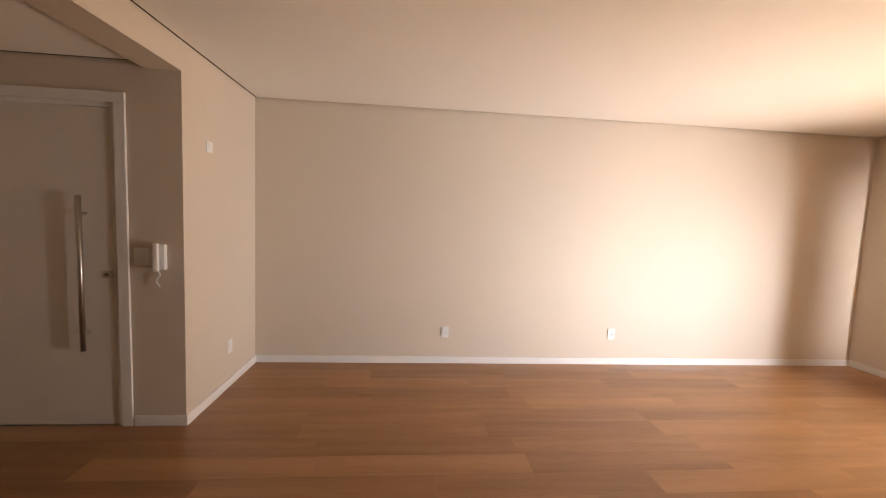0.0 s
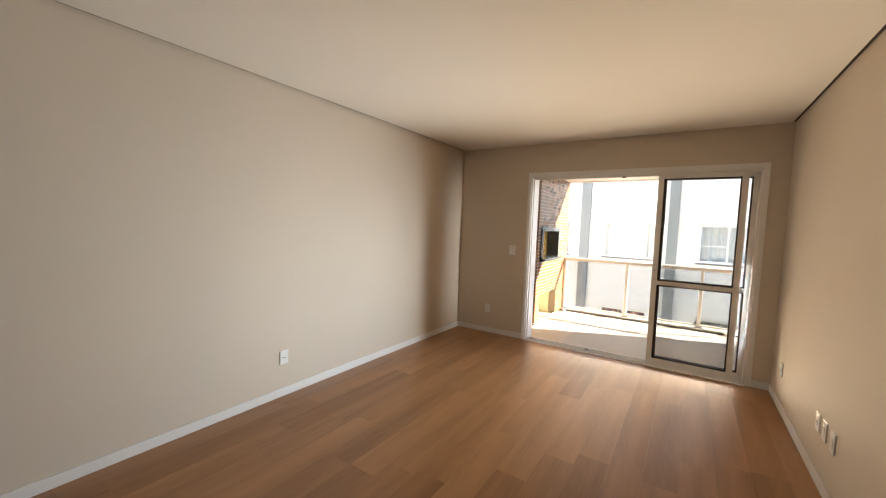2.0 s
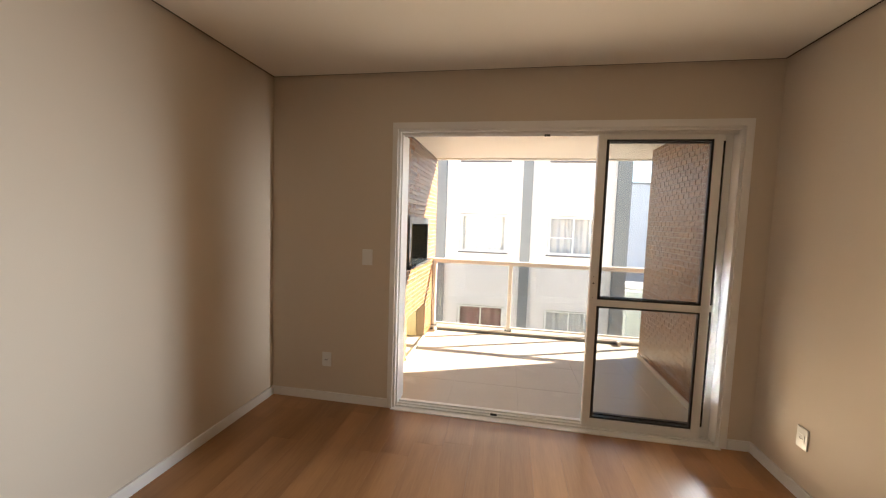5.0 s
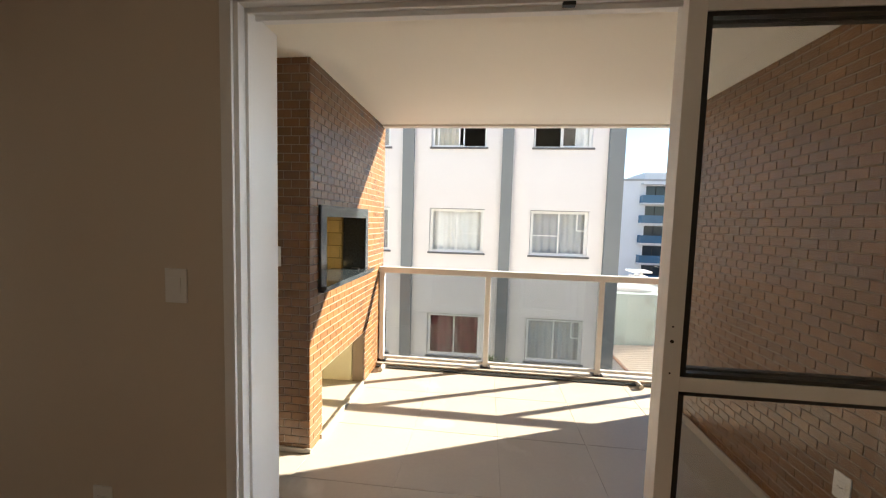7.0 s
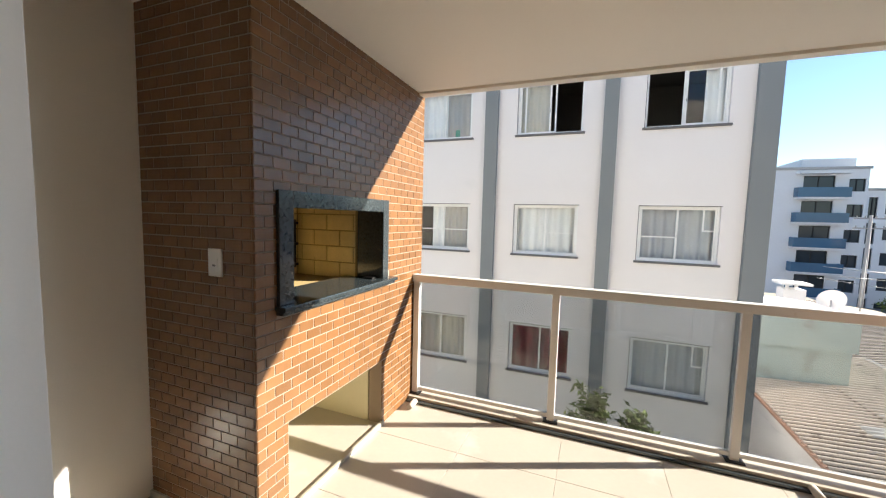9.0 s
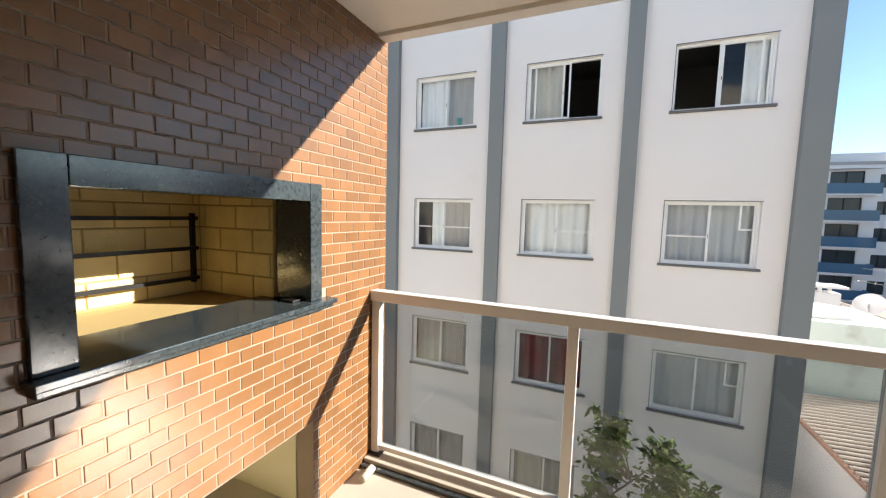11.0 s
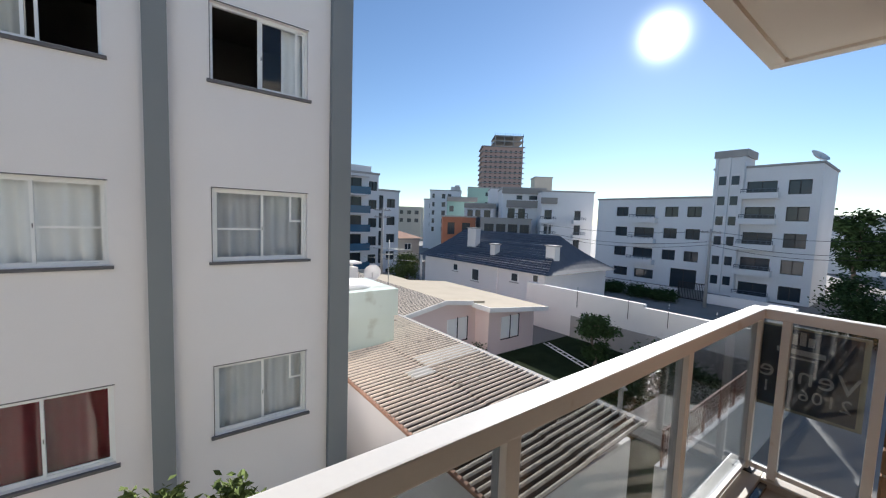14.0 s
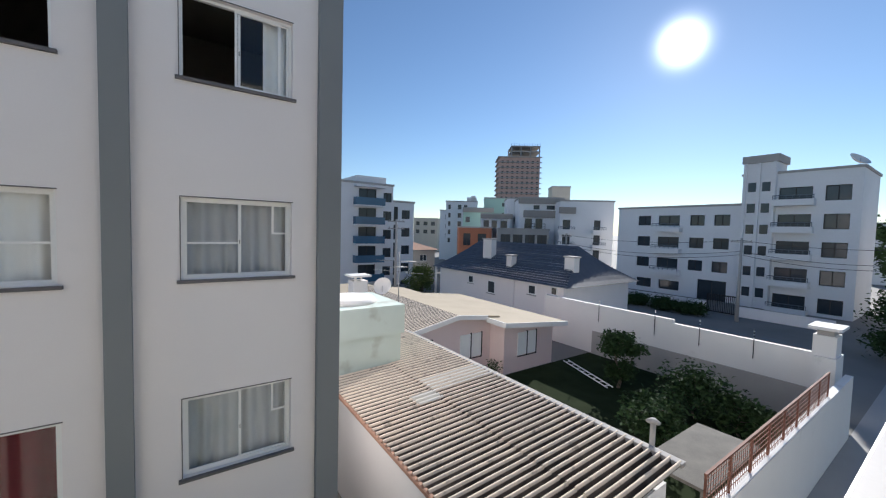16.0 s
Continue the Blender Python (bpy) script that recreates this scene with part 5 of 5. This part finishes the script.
# Street before the pale blocks: a low wall, poles and cables.
structure("garden_wall", boxes((47.0, 47.2, 18.3, 33.5, GROUND, -5.1), (47.0, 47.2, 9.0, 15.6, GROUND, -5.2), bevel=0.03), FACADE_WHITE, "low white garden wall along the street", "wall")
gate = thing("metal_gate", (47.1, 16.95, GROUND), "dark metal driveway gate between white walls", "gate")
part("gate_frame", boxes((47.06, 47.14, 15.62, 15.72, GROUND, -4.3), (47.06, 47.14, 18.18, 18.28, GROUND, -4.3), (47.06, 47.14, 15.72, 18.18, -4.4, -4.3), (47.06, 47.14, 15.72, 18.18, GROUND + 0.1, GROUND + 0.2)), IRON, gate)
for k in range(16):
    part("bar", boxes((47.08, 47.12, 15.80 + 0.15 * k, 15.85 + 0.15 * k, GROUND + 0.2, -4.4)), IRON, gate)
street_poles = ((44.5, 14.9), (43.5, 33.0), (48.5, 2.0))
for x, y in street_poles:
    p = thing("utility_pole", (x, y, GROUND), "concrete utility pole with a crossarm and cables", "pole", "street poles")
    part("shaft", rods(((x, y, GROUND), (x, y, 1.4), 0.16, 0.10), seg=12), CONCRETE, p)
    part("crossarm", boxes((x - 0.05, x + 0.05, y - 0.8, y + 0.8, 1.0, 1.1)), CONCRETE, p)
    for d in (-0.7, -0.3, 0.3, 0.7):
        part("insulator", rods(((x, y + d, 1.1), (x, y + d, 1.24), 0.035), seg=8), CONCRETE, p)


def cable(a, b, sag, r):
    """A hanging wire between two points."""
    a, b = Vector(a), Vector(b)
    bm, n = bmesh.new(), 14
    side = (b - a).cross(Vector((0, 0, 1))).normalized()
    rings = []
    for k in range(n + 1):
        c = a.lerp(b, k / n) - Vector((0, 0, 4 * sag * (k / n) * (1 - k / n)))
        rings.append([bm.verts.new(c + r * (math.cos(j * math.tau / 6) * side + math.sin(j * math.tau / 6) * Vector((0, 0, 1)))) for j in range(6)])
    for p, q in zip(rings, rings[1:]):
        for j in range(6):
            bm.faces.new([p[j], p[(j + 1) % 6], q[(j + 1) % 6], q[j]]).smooth = True
    bm.faces.new(rings[0])
    bm.faces.new(rings[-1])
    return bm


for (xa, ya), (xb, yb) in ((street_poles[0], street_poles[1]), (street_poles[2], street_poles[0])):
    for z, d in ((1.2, 0.5), (0.2, 0.7), (-0.1, 0.8)):
        single("cable", cable((xa, ya, z), (xb, yb, z), d, 0.022), GASKET, "dark overhead cable between street poles", "cable", "street cables")


def dish(at, r, aim):
    ob = thing("satellite_dish", at, "pale round satellite dish on a roof", "dish", "satellite dishes")
    bm = bmesh.new()
    bmesh.ops.create_uvsphere(bm, u_segments=20, v_segments=12, radius=r)
    bmesh.ops.delete(bm, geom=[v for v in bm.verts if v.co.z > -0.55 * r], context="VERTS")
    bmesh.ops.translate(bm, verts=bm.verts, vec=(0, 0, 0.7 * r))
    turn = Vector(aim).to_track_quat("Z", "Y").to_matrix().to_4x4()
    bmesh.ops.transform(bm, matrix=Matrix.Translation(at) @ turn, verts=bm.verts)
    for f in bm.faces:
        f.smooth = True
    part("bowl", bm, STUCCO_WHITE, ob)
    part("stand", rods((at, (at[0], at[1], at[2] - r - 0.3), 0.03), seg=8), STEEL, ob)


dish((10.8, 18.0, -2.3), 0.75, (-0.3, -0.8, 0.5))
dish((12.0, 21.0, -1.7), 0.7, (-0.6, -0.6, 0.5))
dish((55.5, 9.5, 9.2), 1.2, (-0.3, -0.6, 0.7))
cap = thing("chimney", (10.7, 21.2, -2.6), "white roof chimney with a vented cap", "chimney")
part("shaft", boxes((10.3, 11.1, 20.9, 21.6, -3.4, -1.35)), STUCCO_WHITE, cap)
part("cap", boxes((10.15, 11.25, 20.75, 21.75, -1.15, -1.05), (10.4, 10.5, 20.95, 21.05, -1.35, -1.15), (10.9, 11.0, 21.4, 21.5, -1.35, -1.15)), STUCCO_WHITE, cap)
structure("back_roofs", boxes((9.2, 16.0, 24.0, 33.0, GROUND, -3.3), bevel=0.1), CREAM_SHEET, "pale flat roofs of the houses behind", "roof")


# ---- trees ----
def tree(name, at, height, crown, label, leaves, size, seed, material=LEAF, trunk=0.09, group=""):
    """A tapered trunk with limbs; leaves gather round the ends of the limbs. crown: (radius, lowest, highest)."""
    rng = random.Random(seed)
    ob = thing(name, at, label, "tree", group)
    base = Vector(at)
    bm = bmesh.new()
    tips = []
    pts = [base + Vector((rng.uniform(-0.12, 0.12) * k, rng.uniform(-0.12, 0.12) * k, height * 0.85 * k / 5)) for k in range(6)]
    for k in range(5):
        rod(bm, pts[k], pts[k + 1], trunk * (1 - 0.16 * k), trunk * (1 - 0.16 * (k + 1)), seg=8)
    R, lo, hi = crown
    for k in range(22):
        z = rng.uniform(lo, hi)
        r = R * math.sqrt(max(0.1, 1 - ((z - (lo + hi) / 2) / ((hi - lo) / 2 + 0.01)) ** 2)) * rng.uniform(0.35, 1.0)
        ang = rng.uniform(0, math.tau)
        tip = base + Vector((r * math.cos(ang), r * math.sin(ang), z))
        f = min(0.95, max(0.25, (z - 0.3 * R) / (height * 0.85)))
        i = min(4, int(f * 5))
        start = pts[i].lerp(pts[i + 1], f * 5 - i)
        midp = start.lerp(tip, 0.5) + Vector((0, 0, 0.12 * R))
        rod(bm, start, midp, trunk * 0.28, trunk * 0.18, seg=6)
        rod(bm, midp, tip, trunk * 0.18, trunk * 0.06, seg=6)
        tips += [tip, midp.lerp(tip, 0.5)]
    part("trunk", bm, BARK, ob)
    verts, faces = [], []
    for k in range(leaves):
        c = rng.choice(tips) - base
        g = R * 0.19
        p = c + Vector((rng.gauss(0, g), rng.gauss(0, g), rng.gauss(0, g * 0.8)))
        turn = Euler((rng.uniform(-1.0, 1.0), rng.uniform(-1.0, 1.0), rng.uniform(0, math.tau))).to_matrix()
        s = size * rng.uniform(0.6, 1.3)
        n = len(verts)
        verts += [p + turn @ Vector(v) * s for v in ((0, -0.5, 0), (0.22, 0, 0.06), (0, 0.5, -0.04), (-0.22, 0, 0.06))]
        faces += [(n, n + 1, n + 2), (n, n + 2, n + 3)]
    me = bpy.data.meshes.new("crown")
    me.from_pydata([tuple(v) for v in verts], [], faces)
    me.materials.append(material)
    crown_ob = new("crown", me)
    crown_ob.parent = ob
    return ob


tree("tree", (2.25, 6.55, GROUND), 4.8, (0.34, 2.4, 4.85), "slender leafy tree between the two buildings", 1000, 0.14, 3, trunk=0.05)
tree("tree", (3.12, 6.75, GROUND), 4.0, (0.60, 2.4, 4.2), "bushy green tree between the two buildings", 1900, 0.14, 5, trunk=0.05)
tree("tree", (20.8, 12.4, GROUND), 2.8, (0.95, 0.5, 3.0), "dark young tree in the garden", 5200, 0.20, 7, LEAF_DARK)
tree("shrub", (20.6, 8.9, GROUND), 1.8, (1.5, 0.5, 1.9), "dark spreading shrub in the garden", 2000, 0.22, 9, LEAF_DARK, 0.05)
tree("shrub", (20.4, 7.3, GROUND), 1.5, (1.1, 0.3, 1.5), "dark low shrub under the garden wall", 1500, 0.22, 41, LEAF_DARK, 0.05)
tree("shrub", (18.2, 9.6, GROUND), 1.2, (1.2, 0.3, 1.2), "dark low shrub under the garden wall", 1500, 0.22, 42, LEAF_DARK, 0.05)
tree("shrub", (16.0, 8.2, GROUND), 2.0, (1.2, 0.5, 1.9), "dark spreading shrub in the garden", 1600, 0.22, 10, LEAF_DARK, 0.05)
tree("shrub", (16.0, 16.2, GROUND), 1.0, (0.5, 0.3, 1.1), "small reddish shrub by the pink house", 500, 0.12, 12, LEAF_DARK, 0.03)
tree("tree", (40.5, 4.7, GROUND), 4.2, (2.3, 0.6, 4.3), "broad dark tree by the street", 6000, 0.32, 14, LEAF_DARK, 0.2, "street trees")
tree("tree", (38.0, 2.5, GROUND), 3.0, (1.7, 0.5, 3.2), "low dark tree by the street", 3400, 0.30, 15, LEAF_DARK, 0.2, "street trees")
tree("tree", (27.1, 41.5, GROUND), 2.6, (2.0, 0.4, 2.7), "rounded green tree behind the white house", 3600, 0.30, 17, LEAF, 0.15, "street trees")
tree("tree", (80.0, 8.3, GROUND), 9.5, (3.0, 3.0, 10.4), "tall dark tree behind the apartment block", 3600, 0.7, 19, LEAF_DARK, 0.3, "far trees")
tree("tree", (81.0, 5.0, GROUND), 9.5, (3.2, 3.0, 10.2), "tall dark tree behind the apartment block", 3600, 0.7, 21, LEAF_DARK, 0.3, "far trees")
for k in range(5):
    tree("shrub", (44.2, 18.6 + 2.6 * k, GROUND), 1.0, (1.55, 0.15, 0.85), "dark hedge along the street wall", 2600, 0.26, 30 + k, LEAF_DARK, 0.05, "street hedge")


# ---- pieces: boards, floor tiles, brick tiles, firebricks ----
PIECE = {}


def piece_mesh(name, w, h, t, c, material):
    """A flat piece w by h with chamfered rim, its back at 0 and its face at t, in the local xy plane."""
    key = (name, round(w, 4), round(h, 4))
    if key not in PIECE:
        v = [(0, 0, 0), (w, 0, 0), (w, h, 0), (0, h, 0), (0, 0, t - c), (w, 0, t - c), (w, h, t - c), (0, h, t - c), (c, c, t), (w - c, c, t), (w - c, h - c, t), (c, h - c, t)]
        f = [(8, 9, 10, 11)]
        for i in range(4):
            j = (i + 1) % 4
            f += [(i, j, 4 + j, 4 + i), (4 + i, 4 + j, 8 + j, 8 + i)]
        me = bpy.data.meshes.new(name)
        me.from_pydata(v, [], f)
        me.materials.append(material)
        PIECE[key] = me
    return PIECE[key]


def lay(name, parent, frame_m, rows, t, c, material, near, limit=300):
    """Lays pieces (u, v, w, h) on a plane: up to the limit as objects of their own where near(u, v) holds, the rest joined."""
    rest, count = [], 0
    for u, v, w, h in rows:
        if count < limit and near(u, v):
            ob = new(name, piece_mesh(name, w, h, t, c, material))
            ob.parent = parent
            ob.matrix_basis = frame_m @ Matrix.Translation((u, v, 0))
            count += 1
        else:
            rest.append((u, v, w, h))
    if rest:
        verts, faces = [], []
        for u, v, w, h in rest:
            me, n = piece_mesh(name, w, h, t, c, material), len(verts)
            verts += [tuple(frame_m @ (p.co + Vector((u, v, 0)))) for p in me.vertices]
            faces += [tuple(n + i for i in p.vertices) for p in me.polygons]
        me = bpy.data.meshes.new(name + "s")
        me.from_pydata(verts, [], faces)
        me.materials.append(material)
        ob = new(name + "s", me)
        ob.parent = parent
        tagged(ob, kind="stuff")


def bond(u0, u1, v0, v1, pu, pv, gap, holes=(), offset=0.0):
    """Running bond of pieces with pitch pu by pv, cut at the rims and round the holes."""
    out, k, v = [], 0, v0
    while v < v1 - 0.01:
        h = min(pv, v1 - v) - gap
        u = u0 - (pu / 2 if k % 2 else 0.0) - offset
        while u < u1:
            spans = [(max(u, u0), min(u + pu, u1))]
            for a, b, c, d in holes:
                if v + h > c + 0.004 and v < d - 0.004:
                    spans = [s for p, q in spans for s in ((p, min(q, a)), (max(p, b), q)) if s[1] - s[0] > 0.008]
            out += [(p + gap / 2, v + gap / 2, q - p - gap, h) for p, q in spans if q - p - gap > 0.006 and h > 0.006]
            u += pu
        v, k = v + pv, k + 1
    return out


floor = structure("floor", boxes((0, XK, YB, YK, -0.30, -0.008), (0, XR, YK, 0.0, -0.30, -0.008), (XE, XK, YH, YB, -0.30, -0.008)), PLANK_GAP, "brown oak laminate floor of long boards", "floor")
ALONG_Y = Matrix(((0, 1, 0, 0), (1, 0, 0, 0), (0, 0, -1, 0), (0, 0, 0, 1)))
rng = random.Random(4)
rows = []
PW, PL = 0.192, 1.32
for k in range(int(XK / PW) + 1):
    x0, x1 = k * PW, min((k + 1) * PW, XK)
    y = (YH if x0 > XE - 0.1 else YB) - rng.uniform(0, PL)
    ytop = 0.0 if x0 < XR else YK
    ylow = YH if x0 > XE - 0.1 else YB
    while y < ytop:
        a, b = max(y, ylow), min(y + PL, ytop)
        if b - a > 0.01:
            rows.append((x0 + 0.0003, a + 0.0003, x1 - x0 - 0.0006, b - a - 0.0006))
        y += PL
lay("plank", floor, Matrix.Translation((0, 0, -0.008)), rows, 0.008, 0.00015, PLANK, lambda u, v: True)

tiles = structure("floor_balcony", boxes((XL, WX, 0.151, 2.44, BF - 0.012, BF - 0.0035), (WX, 5.14, WY, 2.44, BF - 0.012, BF - 0.0035)), TILE_GROUT, "beige porcelain balcony floor tiles", "floor")
rows = []
for i in range(9):
    for j in range(4):
        a, b, c, d = XL + 0.15 + 0.6 * (i - 1), XL + 0.15 + 0.6 * i, 0.151 + 0.6 * j, 0.151 + 0.6 * (j + 1)
        b, d = min(b, 5.14), min(d, 2.44)
        a = max(a, XL)
        if b > WX and c < WY:
            if a < WX:
                rows.append((a + 0.001, c + 0.001, min(b, WX - 0.012) - a - 0.002, min(d, WY) - c - 0.002))
            if d > WY:
                rows.append((a + 0.001, WY + 0.001, b - a - 0.002, d - WY - 0.002))
        elif b - a > 0.02 and d - c > 0.02:
            if b > WX:
                b = min(b, 5.14)
            rows.append((a + 0.001, c + 0.001, b - a - 0.002, d - c - 0.002))
rows = [r for r in rows if r[2] > 0.01 and r[3] > 0.01]
lay("floor_tile", tiles, Matrix.Translation((0, 0, BF - 0.0035)), rows, 0.0035, 0.001, TILE, lambda u, v: True)

PU, PV, GAP, TH = 0.104, 0.0526, 0.006, 0.010
WEST_FACE = Matrix(((0, 0, 1, GX - 0.010), (1, 0, 0, 0), (0, 1, 0, 0), (0, 0, 0, 1)))
lay("brick_tile", grill_wall, WEST_FACE, bond(GY0, GY1, BF, BC, PU, PV, GAP, [(fy0 - 0.06, fy1 + 0.05, 1.011, oz1 - 0.02), (oy0, 2.12, 0.972, 1.010), NICHE_HOLE]), TH, 0.0015, BRICK, lambda u, v: u < 2.3 and 0.62 < v < 1.95)
SOUTH_FACE = Matrix(((1, 0, 0, 0), (0, 0, -1, GY0 + 0.010), (0, 1, 0, 0), (0, 0, 0, 1)))
lay("brick_tile", grill_wall, SOUTH_FACE, bond(XL, GX, BF, BC, PU, PV, GAP), TH, 0.0015, BRICK, lambda u, v: v > 0.4)
EAST_FACE = Matrix(((0, 0, -1, WX + 0.010), (-1, 0, 0, 0), (0, 1, 0, 0), (0, 0, 0, 1)))
lay("brick_tile", east_wall, EAST_FACE, bond(-WY, -0.152, BF, BC, PU, PV, GAP), TH, 0.0015, BRICK, lambda u, v: v > 0.3 and u < -0.7)
NORTH_FACE = Matrix(((-1, 0, 0, 0), (0, 0, 1, WY - 0.010), (0, 1, 0, 0), (0, 0, 0, 1)))
lay("brick_tile", east_wall, NORTH_FACE, bond(-5.36, -WX, BF, BC, PU, PV, GAP), TH, 0.0015, BRICK, lambda u, v: v > 0.3 and u > -4.6)

BACK = Matrix(((0, 0, 1, FBX), (1, 0, 0, 0), (0, 1, 0, 0), (0, 0, 0, 1)))
lay("firebrick", bbq, Matrix.Translation(-Vector((0.5, 1.6, 0.42))) @ BACK, bond(FY0, FY1, 0.99, 1.95, 0.225, 0.112, 0.008), 0.006, 0.002, FIREBRICK, lambda u, v: True)
SIDE_N = Matrix(((1, 0, 0, 0), (0, 0, -1, FY1), (0, 1, 0, 0), (0, 0, 0, 1)))
lay("firebrick", bbq, Matrix.Translation(-Vector((0.5, 1.6, 0.42))) @ SIDE_N, bond(FBX + 0.007, GX - 0.197, 0.99, 1.95, 0.225, 0.112, 0.008, offset=0.07), 0.006, 0.002, FIREBRICK, lambda u, v: True)
SIDE_S = Matrix(((-1, 0, 0, 0), (0, 0, 1, FY0), (0, 1, 0, 0), (0, 0, 0, 1)))
lay("firebrick", bbq, Matrix.Translation(-Vector((0.5, 1.6, 0.42))) @ SIDE_S, bond(-(GX - 0.12), -(FBX + 0.007), 0.99, 1.95, 0.225, 0.112, 0.008), 0.006, 0.002, FIREBRICK, lambda u, v: True)
